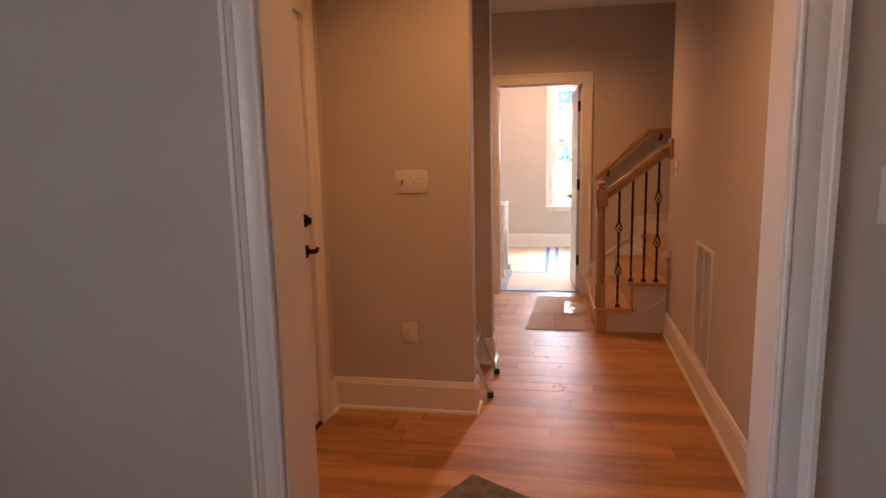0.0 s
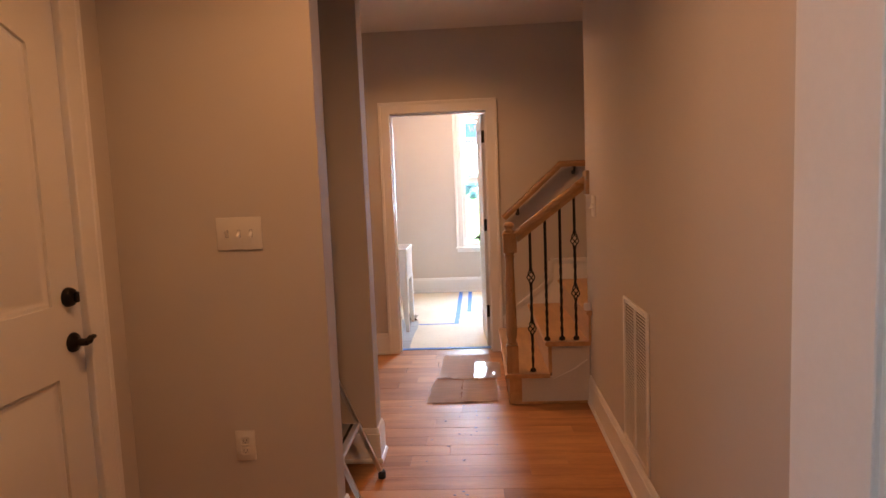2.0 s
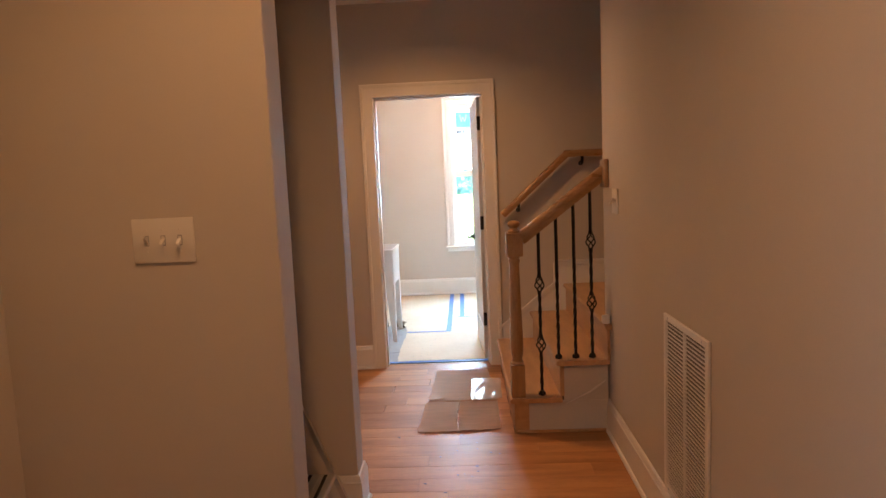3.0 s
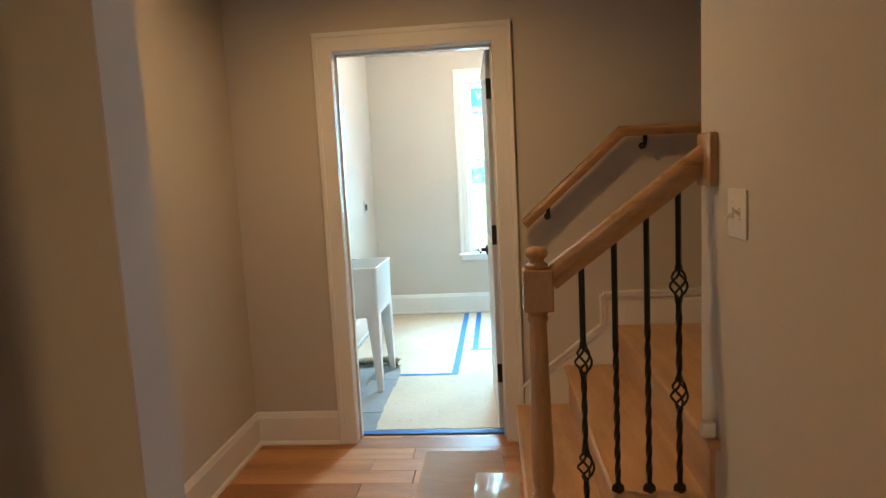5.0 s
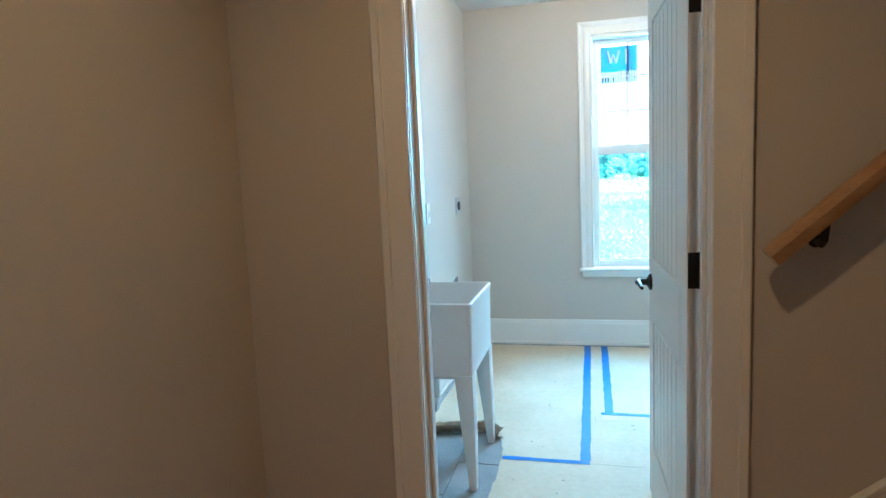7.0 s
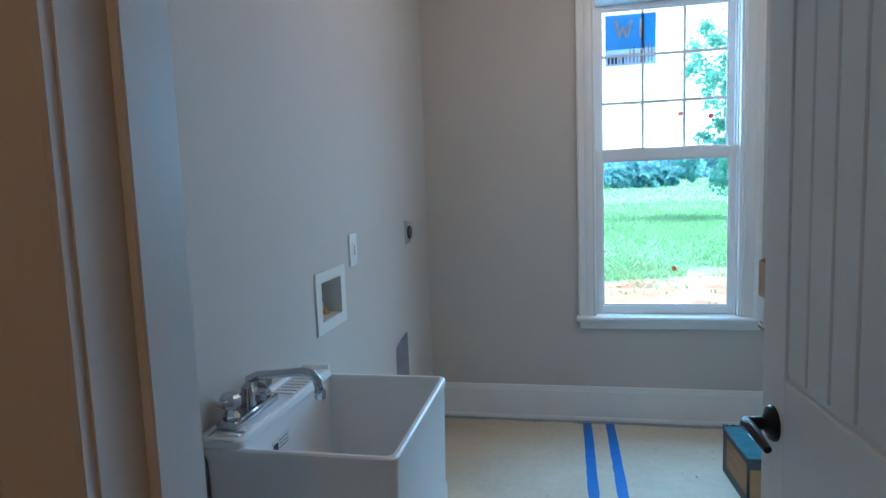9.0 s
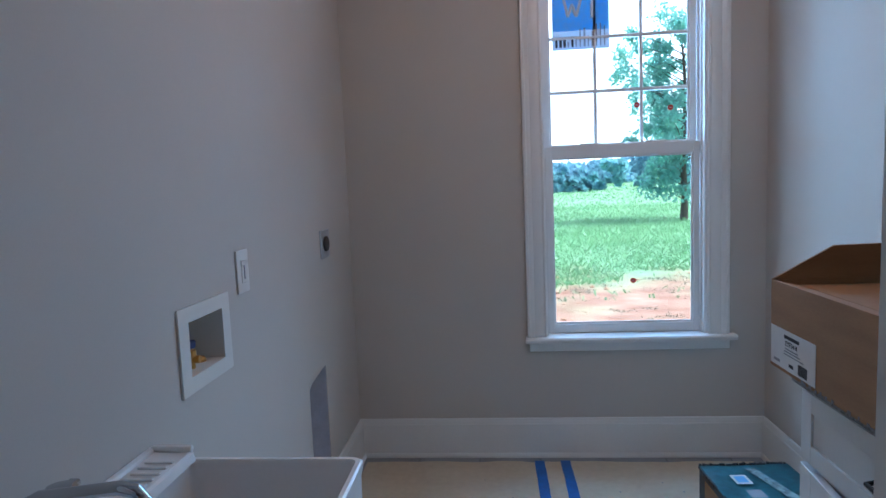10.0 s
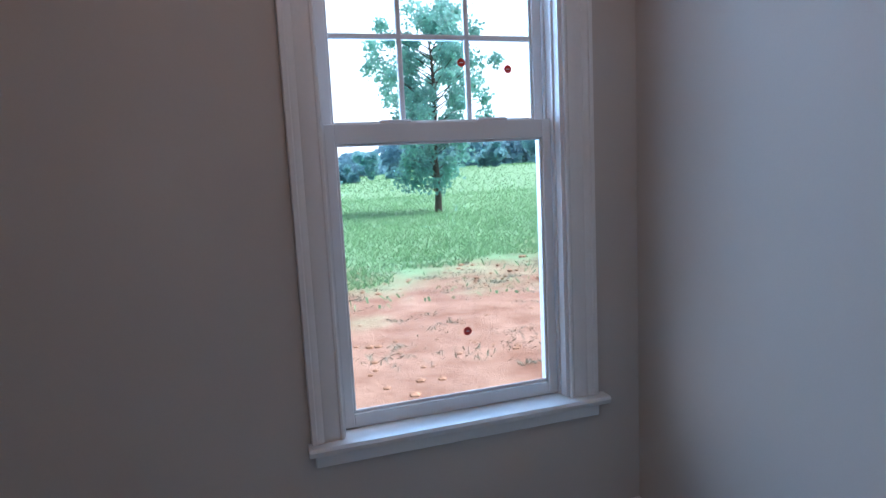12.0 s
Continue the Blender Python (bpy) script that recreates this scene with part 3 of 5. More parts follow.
def sash(x0, x1, y0, y1, z0, z1, stile, bottom, top):
    bm = bmesh.new()
    box(bm, x0, x0 + stile, y0, y1, z0, z1, bevel=0.002), box(bm, x1 - stile, x1, y0, y1, z0, z1, bevel=0.002)
    box(bm, x0 + stile, x1 - stile, y0, y1, z0, z0 + bottom, bevel=0.002), box(bm, x0 + stile, x1 - stile, y0, y1, z1 - top, z1, bevel=0.002)
    ob = part("sash", bm, VINYL, win)
    a, b, c, d, y = x0 + stile, x1 - stile, z0 + bottom, z1 - top, (y0 + y1) / 2
    bm = bmesh.new()
    for p0, p1, q0, q1 in ((a, a + 0.008, c, d), (b - 0.008, b, c, d), (a + 0.008, b - 0.008, c, c + 0.010), (a + 0.008, b - 0.008, d - 0.008, d)):
        box(bm, p0, p1, y - 0.010, y - 0.0032, q0, q1, bevel=0.002)
    part("glazing_bead", bm, VINYL, ob)
    pane = part("pane", B(x0 + stile - 0.004, x1 - stile + 0.004, (y0 + y1) / 2 - 0.003, (y0 + y1) / 2 + 0.003, z0 + bottom - 0.004, z1 - top + 0.004), GLASS, ob)
    pane.visible_shadow = False
    return ob


low = sash(0.526, 1.259, 8.970, 9.006, 0.6195, 1.548, 0.030, 0.044, 0.058)
upp = sash(0.526, 1.259, 9.020, 9.056, 1.49, 2.347, 0.032, 0.058, 0.03)
for x in (0.782, 1.003):
    part("muntin", B(x - 0.0085, x + 0.0085, 9.030, 9.046, 1.546, 2.320, bevel=0.003), VINYL, upp)
for z in (1.811, 2.07):
    part("muntin", B(0.556, 1.229, 9.0295, 9.0465, z - 0.0085, z + 0.0085, bevel=0.003), VINYL, upp)
for x in (0.745, 1.06):
    part("tilt_latch", B(x - 0.05, x + 0.05, 8.974, 9.000, 1.5465, 1.558, bevel=0.004), VINYL, low)
# maker's label and round warning dots stuck to the glass
sticker = thing("window_sticker", T(0.72, 9.03, 2.03), "blue and white maker's sticker on the window glass", "sticker")
part("sheet", B(0.598, 0.872, 9.0310, 9.0316, 2.035, 2.315), STICKW, sticker)
part("blue_field", B(0.602, 0.868, 9.0300, 9.0306, 2.125, 2.31), STICKB, sticker, "blue printed field")
for pts in (((0.655, 2.28), (0.675, 2.19), (0.695, 2.25), (0.715, 2.19), (0.74, 2.28)), ((0.79, 2.285), (0.79, 2.18))):
    for (a, b), (c, d) in zip(pts, pts[1:]):
        part("logo_stroke", tube(bmesh.new(), [(a, 9.0292, b), (c, 9.0292, d)], 0.0075, 6), LABELW, sticker)
rng = random.Random(5)
for i in range(13):
    x = 0.612 + i * 0.0195
    h = rng.uniform(0.025, 0.05) if i < 6 else rng.uniform(0.05, 0.12)
    part("print_bar", B(x, x + rng.uniform(0.005, 0.013), 9.0298, 9.0304, 2.048, 2.048 + h), INK if i < 5 and i != 3 else GREYINK, sticker)
sticker.location = (0.702, 9.03, 2.010)
for x, y, z in ((0.945, 8.984, 0.875), (0.982, 9.033, 1.735), (1.142, 9.033, 1.715)):
    dot = solo("warning_dot", lathe(bmesh.new(), [(0.0135, 0), (0.0135, 0.0008)], T(x, y, z) @ pose(0, 0, 0, 90, 0, 0), 20), REDP, "small round red warning sticker on the pane", "sticker", "dots on the window", base=(x, y, z))
    part("white_bar", B(x - 0.006, x + 0.006, y - 0.0018, y - 0.001, z - 0.0012, z + 0.0012), LABELW, dot)

# back room window
win2 = thing("window_2", T(-1.66, -0.6, 0.8), "plain white framed window of the back room", "window", kind="structure")
bm = bmesh.new()
for y0, y1, z0, z1 in ((-1.3, -1.24, 0.8, 2.2), (0.04, 0.1, 0.8, 2.2), (-1.24, 0.04, 0.8, 0.86), (-1.24, 0.04, 2.14, 2.2)):
    box(bm, -1.70, -1.64, y0, y1, z0, z1)
part("frame", bm, VINYL, win2)
pane = part("pane", B(-1.674, -1.668, -1.25, 0.05, 0.85, 2.15), GLASS, win2)
pane.visible_shadow = False

# ---- stairs ----
Z1, Z2, Z3 = 0.203, 0.407, 0.610
stairs = thing("staircase", T(0.87, 4.47, 0), "short oak stair with white side panels up to a landing", "stairs", kind="structure")
SY = 4.47


def tread(x0, x1, y0, y1, z, name="tread"):
    bm = bmesh.new()
    prism(bm, [(x0 + 0.012, z - 0.027), (x0 + 0.003, z - 0.022), (x0, z - 0.0135), (x0 + 0.003, z - 0.005), (x0 + 0.012, z), (x1, z), (x1, z - 0.027)], y0, y1, lambda p, q, s: (p, s, q))
    return part(name, bm, OAKT, stairs)


tread(0.850, 1.135, SY - 0.025, 5.764, Z1)
tread(1.105, 1.395, SY - 0.025, 5.764, Z2)
tread(1.362, 1.397, SY - 0.07, 5.764, Z3, "landing_nosing")
part("landing", B(1.3975, 2.9, 4.566, 5.764, Z3 - 0.027, Z3), OAKT, stairs)
part("riser", B(0.875, 0.893, SY, 5.764, 0, Z1 - 0.027), OAKT, stairs)
part("riser", B(1.128, 1.146, SY + 0.01, 5.764, Z1, Z2 - 0.027), OAKT, stairs)
part("riser", B(1.382, 1.397, SY - 0.03, 5.764, Z2, Z3 - 0.027), OAKT, stairs)
part("side_panel", B(0.955, 1.39, SY + 0.002, SY + 0.02, 0, Z1 - 0.027), PRIMER, stairs, "white painted side panel")
part("side_panel", B(1.1505, 1.39, SY + 0.002, SY + 0.02, Z1 - 0.026, Z2 - 0.027), PRIMER, stairs, "white painted side panel")
part("corner_block", B(0.875, 0.954, SY - 0.001, SY + 0.02, 0, Z1 - 0.027), OAKT, stairs, "oak end of the first riser")
part("riser_end", B(1.128, 1.150, SY - 0.001, SY + 0.0095, Z1 + 0.0005, Z2 - 0.0275), OAKT, stairs, "oak end of the second riser")
part("trim_block", B(1.352, 1.392, 4.412, 4.446, Z3 + 0.0005, Z3 + 0.048, bevel=0.008, seg=2), TRIM, stairs, "white painted trim end")
bm = prism(bmesh.new(), [(1.16, 0.160), (1.30, 0.224), (1.376, 0.280), (1.376, 0.288), (1.335, 0.262), (1.285, 0.226), (1.16, 0.163)], SY - 0.0008, SY + 0.0025, lambda p, q, s: (p, s, q))
part("paint_drag", bm, TRIM, stairs, "pale diagonal drag mark on the side panel")
part("shoe_strip", B(0.885, 1.385, SY - 0.012, SY + 0.001, 0, 0.016, bevel=0.004), OAKT, stairs)
bm = bmesh.new()
for q in ([(0.903, 0), (0.903, 0.289), (1.311, 0.612), (1.311, 0)], [(1.3112, 0.3), (1.3112, 0.769), (2.9, 0.769), (2.9, 0.3)]):
    prism(bm, q, 5.7650, 5.7795, lambda p, q, s: (p, s, q))
part("skirt_board", bm, TRIM, stairs, "white painted skirt board")
bm = bmesh.new()
for a, b in (((0.903, 0.289), (1.311, 0.612)), ((1.311, 0.612), (1.311, 0.769)), ((1.311, 0.769), (2.9, 0.769))):
    d = Vector((b[0] - a[0], 0, b[1] - a[1])).normalized()
    nrm = Vector((-d.z, 0, d.x))
    for off, dep, th in ((-0.006, 0.014, 0.014), (0.010, 0.009, 0.018), (0.030, 0.004, 0.008)):
        vs = []
        for e, ext in ((a, -0.0), (b, 0.0)):
            o = Vector((e[0], 5.765, e[1])) + nrm * (0.006 - off) + d * ext
            vs.append([bm.verts.new(o + nrm * u + Vector((0, v, 0))) for u, v in ((-th / 2, 0.012), (-th / 2, -dep + 0.003), (-th / 2 + 0.003, -dep), (th / 2 - 0.003, -dep), (th / 2, -dep + 0.003), (th / 2, 0.012))])
        p, q = vs
        bm.faces.new(p[::-1]), bm.faces.new(q)
        for i in range(6):
            bm.faces.new((p[i], p[(i + 1) % 6], q[(i + 1) % 6], q[i]))
part("skirt_moulding", bm, TRIM, stairs, "white moulded cap of the skirt board")

# ---- balustrade ----
RY = 4.50
rail = thing("balustrade", T(0.9, RY, Z1), "oak stair balustrade with twisted black iron balusters", "railing")
newel = part("newel_post", box(bmesh.new(), 0.862, 0.938, RY - 0.038, RY + 0.038, Z1, 0.385, bevel=0.003), OAKV, rail)
part("shaft", lathe(bmesh.new(), [(0.028, 0.384), (0.036, 0.388), (0.036, 0.396), (0.030, 0.402), (0.027, 0.415), (0.034, 0.45), (0.036, 0.50), (0.033, 0.62), (0.029, 0.78), (0.0265, 0.90), (0.026, 0.945), (0.031, 0.955), (0.031, 0.962), (0.027, 0.970), (0.036, 0.985), (0.037, 0.996)], T(0.9, RY, 0), 28), OAKV, newel)
part("block", box(bmesh.new(), 0.858, 0.946, RY - 0.044, RY + 0.044, 0.985, 1.112, bevel=0.004, seg=1), OAKV, newel)
part("cap", lathe(bmesh.new(), [(0.030, 1.110), (0.0335, 1.113), (0.0345, 1.118), (0.0335, 1.123), (0.029, 1.127), (0.0235, 1.130), (0.0215, 1.134), (0.0215, 1.138), (0.0235, 1.141), (0.028, 1.144), (0.0318, 1.149), (0.0335, 1.155), (0.0335, 1.160), (0.0318, 1.166), (0.028, 1.171), (0.022, 1.175), (0.014, 1.1775), (0.005, 1.1785)], T(0.902, RY, 0), 40), OAKV, newel)
SL = math.atan2(1.413 - 1.078, 1.385 - 0.938)
RAILM = T(0.935, RY, 1.078) @ pose(0, 0, 0, 0, -math.degrees(SL), 0)
rprof = [(-0.018, -0.036), (0.018, -0.036), (0.020, -0.026), (0.024, -0.012), (0.030, -0.004), (0.031, 0.010), (0.028, 0.022), (0.020, 0.031), (0.008, 0.035), (-0.008, 0.035), (-0.020, 0.031), (-0.028, 0.022), (-0.031, 0.010), (-0.030, -0.004), (-0.024, -0.012), (-0.020, -0.026)]
part("handrail", prism(bmesh.new(), rprof, 0.0, 0.575, lambda p, q, s: (s, p, q)), OAKR, rail, m=RAILM)
part("rosette", B(-0.024, -0.0005, 3.105, 3.225, 1.335, 1.482, bevel=0.006, seg=2), OAKV, rail, m=WR)


def baluster(x, z0, baskets):
    z1 = 1.078 + (x - 0.935) * math.tan(SL) - 0.034 / math.cos(SL) + 0.006
    bm = bmesh.new()
    n = 90
    pts, tw = [], []
    rings = []
    ang = 0.0
    for i in range(n + 1):
        z = z0 + (z1 - z0) * i / n
        f = (z - z0) / (z1 - z0)
        rate = 0.0 if f < 0.06 or f > 0.62 else 0.24
        ang += rate
        r = 0.0095
        for b in baskets:
            if abs(z - b) < 0.036:
                r = 0.0
            elif abs(z - b) < 0.052:
                r = 0.0125
        rings.append((z, ang, r))
    run = []
    for z, ang, r in [*rings, (0, 0, 0.0)]:
        if r:
            run.append([bm.verts.new((x + r * math.cos(ang + math.pi / 4 + k * math.pi / 2), RY + r * math.sin(ang + math.pi / 4 + k * math.pi / 2), z)) for k in range(4)])
        elif run:
            for p, q in zip(run, run[1:]):
                for k in range(4):
                    bm.faces.new((p[k], p[(k + 1) % 4], q[(k + 1) % 4], q[k]))
            if len(run) > 1:
                bm.faces.new(run[0][::-1]), bm.faces.new(run[-1])
            run = []
    bal = part("baluster", bm, IRON, rail)
    for b in baskets:
        bm = bmesh.new()
        for k in range(4):
            pts = []
            for i in range(15):
                s = i / 14
                a = k * math.pi / 2 + s * math.pi * 1.1
                rad = 0.004 + 0.021 * math.sin(math.pi * s)
                pts.append((x + rad * math.cos(a), RY + rad * math.sin(a), b - 0.046 + 0.092 * s))
            tube(bm, pts, 0.0038, 6)
        part("basket", bm, IRON, bal, "twisted iron basket")
    bm = bmesh.new()
    lathe(bm, [(0.019, z0), (0.019, z0 + 0.014), (0.015, z0 + 0.021), (0.0105, z0 + 0.025)], T(x, RY, 0), 4)
    part("shoe", bm, IRON, bal, "black iron shoe")


baluster(1.032, Z1, (0.49, 0.824))
baluster(1.128, Z2, ())
baluster(1.222, Z2, ())
baluster(1.313, Z2, (0.715, 1.05))

# wall handrail
wrail = thing("wall_handrail", T(0.95, 5.72, 1.1), "oak wall handrail on black brackets beside the stairs", "handrail")
hprof = [(-0.020, -0.024), (0.020, -0.024), (0.026, -0.012), (0.027, 0.006), (0.020, 0.020), (0.008, 0.026), (-0.008, 0.026), (-0.020, 0.020), (-0.027, 0.006), (-0.026, -0.012)]
A0, A1, A2 = Vector((0.925, 5.715, 1.145)), Vector((1.402, 5.715, 1.573)), Vector((2.6, 5.715, 1.573))
bm = bmesh.new()
ends = []
d1 = (A1 - A0).normalized()
for pt, up in ((A0, Vector((-d1.z, 0, d1.x))), (A1, Vector((-math.tan(math.atan2(d1.z, d1.x) / 2), 0, 1))), (A2, Vector((0, 0, 1)))):
    ends.append([bm.verts.new(pt + Vector((0, p, 0)) + up * q) for p, q in hprof])
for a, b in zip(ends, ends[1:]):
    for i in range(10):
        bm.faces.new((a[i], a[(i + 1) % 10], b[(i + 1) % 10], b[i]))
bm.faces.new(ends[0][::-1]), bm.faces.new(ends[-1])
part("rail", bm, OAKR, wrail)
for x, z in ((1.045, 1.222), (1.515, 1.548), (2.4, 1.548)):
    bm = bmesh.new()
    lathe(bm, [(0.017, 0), (0.017, 0.005), (0.013, 0.009), (0.010, 0.012)], T(x, 5.7795, z - 0.045) @ pose(0, 0, 0, 90, 0, 0), 16)
    tube(bm, [(x, 5.772, z - 0.045), (x, 5.735, z - 0.050), (x, 5.718, z - 0.038), (x, 5.715, z + 0.002)], [0.009, 0.008, 0.009, 0.012], 8)
    part("bracket", bm, IRON, wrail, "black iron rail bracket")


# ---- plates on the walls ----
def toggle_plate(gangs, m, w, h, label, outlet=False):
    """A wall plate in its own frame: x across, z up, out along -y, centred."""
    ob = thing("outlet" if outlet else "light_switch", m, label, "outlet" if outlet else "light switch")
    part("plate", box(bmesh.new(), -w / 2, w / 2, -0.0065, -0.0003, -h / 2, h / 2, bevel=0.003, seg=2), PLATE, ob, m=m)
    for i in range(gangs):
        x = (i - (gangs - 1) / 2) * 0.046
        if outlet:
            for z in (-0.0195, 0.0195):
                part("socket", box(bmesh.new(), x - 0.0165, x + 0.0165, -0.0085, -0.006, z - 0.0135, z + 0.0135, bevel=0.004, seg=2), PLATE, ob, m=m)
                bm = bmesh.new()
                for dx in (-0.0065, 0.0065):
                    box(bm, x + dx - 0.001, x + dx + 0.001, -0.0092, -0.0082, z - 0.002, z + 0.006)
                box(bm, x - 0.002, x + 0.002, -0.0092, -0.0082, z - 0.009, z - 0.006)
                part("slots", bm, INK, ob, m=m)
        else:
            # grey border imitates the small shadow round the toggle
            part("slot_shade", B(x - 0.0062, x + 0.0062, -0.0070, -0.006, -0.0140, 0.0140), GREYINK, ob, m=m)
            part("toggle_slot", box(bmesh.new(), x - 0.0050, x + 0.0050, -0.0078, -0.006, -0.012, 0.012, bevel=0.001), PLATE, ob, m=m)
            up = -1 if (i + gangs) % 3 else 1
            tg = prism(bmesh.new(), [(-0.006, -0.0065), (-0.025, up * 0.012 - 0.004), (-0.025, up * 0.012 + 0.004), (-0.006, 0.0065)], x - 0.0042, x + 0.0042, lambda p, q, s: (s, p, q))
            part("toggle", tg, PLATE, ob, m=m)
        for z in ((0.0,) if outlet else (-0.03, 0.03)):
            part("screw", lathe(bmesh.new(), [(0.003, 0), (0.003, 0.001), (0.0015, 0.0016)], m @ T(x, -0.0064, z) @ pose(0, 0, 0, 90, 0, 0), 8), PLATE, ob)
    return ob


toggle_plate(3, T(-0.186, 2.845, 1.265), 0.172, 0.122, "cream triple toggle switch plate on the painted wall")
toggle_plate(1, T(-0.219, 2.845, 0.447), 0.078, 0.118, "cream duplex outlet low on the painted wall", True)
toggle_plate(2, T(1.293, 1.17, 1.295), 0.126, 0.124, "white double toggle switch beside the opening")
toggle_plate(2, WR @ T(0, 2.962, 1.267) @ pose(0, 0, 0, 0, 0, -90), 0.122, 0.124, "white double toggle switch beside the stairs")
m = T(-0.455, 7.606, 1.157) @ pose(0, 0, 0, 0, 0, 90)
ob = thing("light_switch", m, "white dimmer switch on the laundry wall", "light switch")
part("plate", box(bmesh.new(), -0.039, 0.039, -0.0065, -0.0003, -0.062, 0.062, bevel=0.003, seg=2), PLATE, ob, m=m)
part("paddle", box(bmesh.new(), -0.016, 0.016, -0.009, -0.006, -0.033, 0.033, bevel=0.0015), PLATE, ob, m=m)
part("slider", box(bmesh.new(), -0.002, 0.004, -0.011, -0.0085, -0.022, 0.018, bevel=0.001), GREYINK, ob, m=m)
m = T(-0.455, 8.455, 1.155) @ pose(0, 0, 0, 0, 0, 90)
ob = thing("dryer_outlet", m, "steel dryer outlet plate with a black round socket", "outlet")
part("plate", box(bmesh.new(), -0.064, 0.064, -0.006, -0.0003, -0.06, 0.06, bevel=0.002), STEEL, ob, m=m)
part("socket", lathe(bmesh.new(), [(0.032, 0), (0.032, 0.006), (0.030, 0.010), (0.008, 0.010)], m @ T(0.0, -0.0055, 0) @ pose(0, 0, 0, 90, 0, 0), 24), INK, ob)

# return-air grille
grille = thing("return_air_grille", WR @ T(0, 1.95, 0.53), "white louvred return-air grille low on the hall wall", "air vent")
GY0, GY1, GZ0, GZ1 = 1.735, 2.17, 0.192, 0.872
bm = bmesh.new()
for y0, y1, z0, z1 in ((GY0, GY0 + 0.024, GZ0, GZ1), (GY1 - 0.024, GY1, GZ0, GZ1), (GY0 + 0.024, GY1 - 0.024, GZ0, GZ0 + 0.024), (GY0 + 0.024, GY1 - 0.024, GZ1 - 0.024, GZ1), ((GY0 + GY1) / 2 - 0.006, (GY0 + GY1) / 2 + 0.006, GZ0 + 0.024, GZ1 - 0.024)):
    box(bm, -0.011, -0.0004, y0, y1, z0, z1, bevel=0.002)
part("frame", bm, TRIM, grille, m=WR)
# dark sheet that stands in for the shade between the slats
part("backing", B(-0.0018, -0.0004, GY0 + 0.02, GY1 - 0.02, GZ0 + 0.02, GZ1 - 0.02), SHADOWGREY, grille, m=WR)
ns = 43
for col in (0, 1):
    y0 = GY0 + 0.025 if col == 0 else (GY0 + GY1) / 2 + 0.007
    y1 = (GY0 + GY1) / 2 - 0.007 if col == 0 else GY1 - 0.025
    for i in range(ns):
        z = GZ0 + 0.026 + (GZ1 - GZ0 - 0.052) * (i + 0.1) / ns
        bm = prism(bmesh.new(), [(-0.0095, z + 0.0030), (-0.0095, z + 0.0088), (-0.0025, z + 0.0045), (-0.0025, z + 0.0015)], y0, y1, lambda p, q, s: (p, s, q))
        part("slat", bm, TRIM, grille, m=WR)

for y, z in ((GY0 + 0.05, GZ1 - 0.012), (GY1 - 0.05, GZ1 - 0.012), (GY0 + 0.05, GZ0 + 0.012), (GY1 - 0.05, GZ0 + 0.012)):
    part("screw", lathe(bmesh.new(), [(0.0045, 0), (0.0045, 0.001), (0.002, 0.002)], WR @ T(-0.011, y, z) @ pose(0, 0, 0, 0, -90, 0), 10), GALV, grille)

# ceiling cans
for cx, cy, watts in CANS:
    can = thing("recessed_light", T(cx, cy, H1), "white-trimmed recessed ceiling light, switched on", "ceiling light", "hall ceiling lights")
    part("trim_ring", lathe(bmesh.new(), [(0.074, H1 - 0.0005), (0.092, H1 - 0.0008), (0.092, H1 - 0.004), (0.080, H1 - 0.008), (0.074, H1 - 0.006)], T(cx, cy, 0), 28), TRIM, can)

cl = thing("ceiling_light", T(0.65, 7.65, H2), "round flush ceiling light of the laundry, switched on", "ceiling light")
part("base_ring", lathe(bmesh.new(), [(0.14, H2 - 0.0005), (0.14, H2 - 0.02), (0.125, H2 - 0.028), (0.03, H2 - 0.028)], T(0.65, 7.65, 0), 32), BRONZE, cl)
# ---- step stool in the nook ----
stool = thing("step_stool", T(0.0, 3.28, 0), "folding aluminium step stool with black rubber feet", "step stool")
LEAN = 0.41


def leg(y, x0, lean, top, name="leg"):
    bm = tube(bmesh.new(), [(x0, y, 0.03), (x0 - lean * (top - 0.03), y, top)], 0.0135, 4, square=True)
    ob = part(name, bm, ALU, stool)
    part("rubber_foot", lathe(bmesh.new(), [(0.017, 0.0), (0.019, 0.004), (0.019, 0.028), (0.015, 0.036)], T(x0 + 0.006, y, 0), 12), RUBBER, ob, "black rubber foot")


for y in (3.085, 3.475):
    leg(y, 0.185, LEAN, 0.86)
    leg(y, -0.55, -LEAN * 0.9, 0.80, "rear_leg")
for z, w in ((0.27, 0.19), (0.54, 0.19)):
    x = 0.185 - LEAN * z
    bm = box(bmesh.new(), x - w, x + 0.02, 3.09, 3.47, z - 0.012, z + 0.012, bevel=0.004)
    st = part("step", bm, ALU, stool)
    for i in range(6):
        part("tread_rib", B(x - w + 0.02 + i * 0.03, x - w + 0.032 + i * 0.03, 3.105, 3.455, z + 0.0118, z + 0.015), RUBBER if i % 2 else ALU, st)
part("top_step", B(-0.36, -0.13, 3.08, 3.48, 0.80, 0.825, bevel=0.006), ALU, stool)
part("brace", tube(bmesh.new(), [(-0.02, 3.10, 0.5), (-0.40, 3.10, 0.44)], 0.006, 6), ALU, stool)

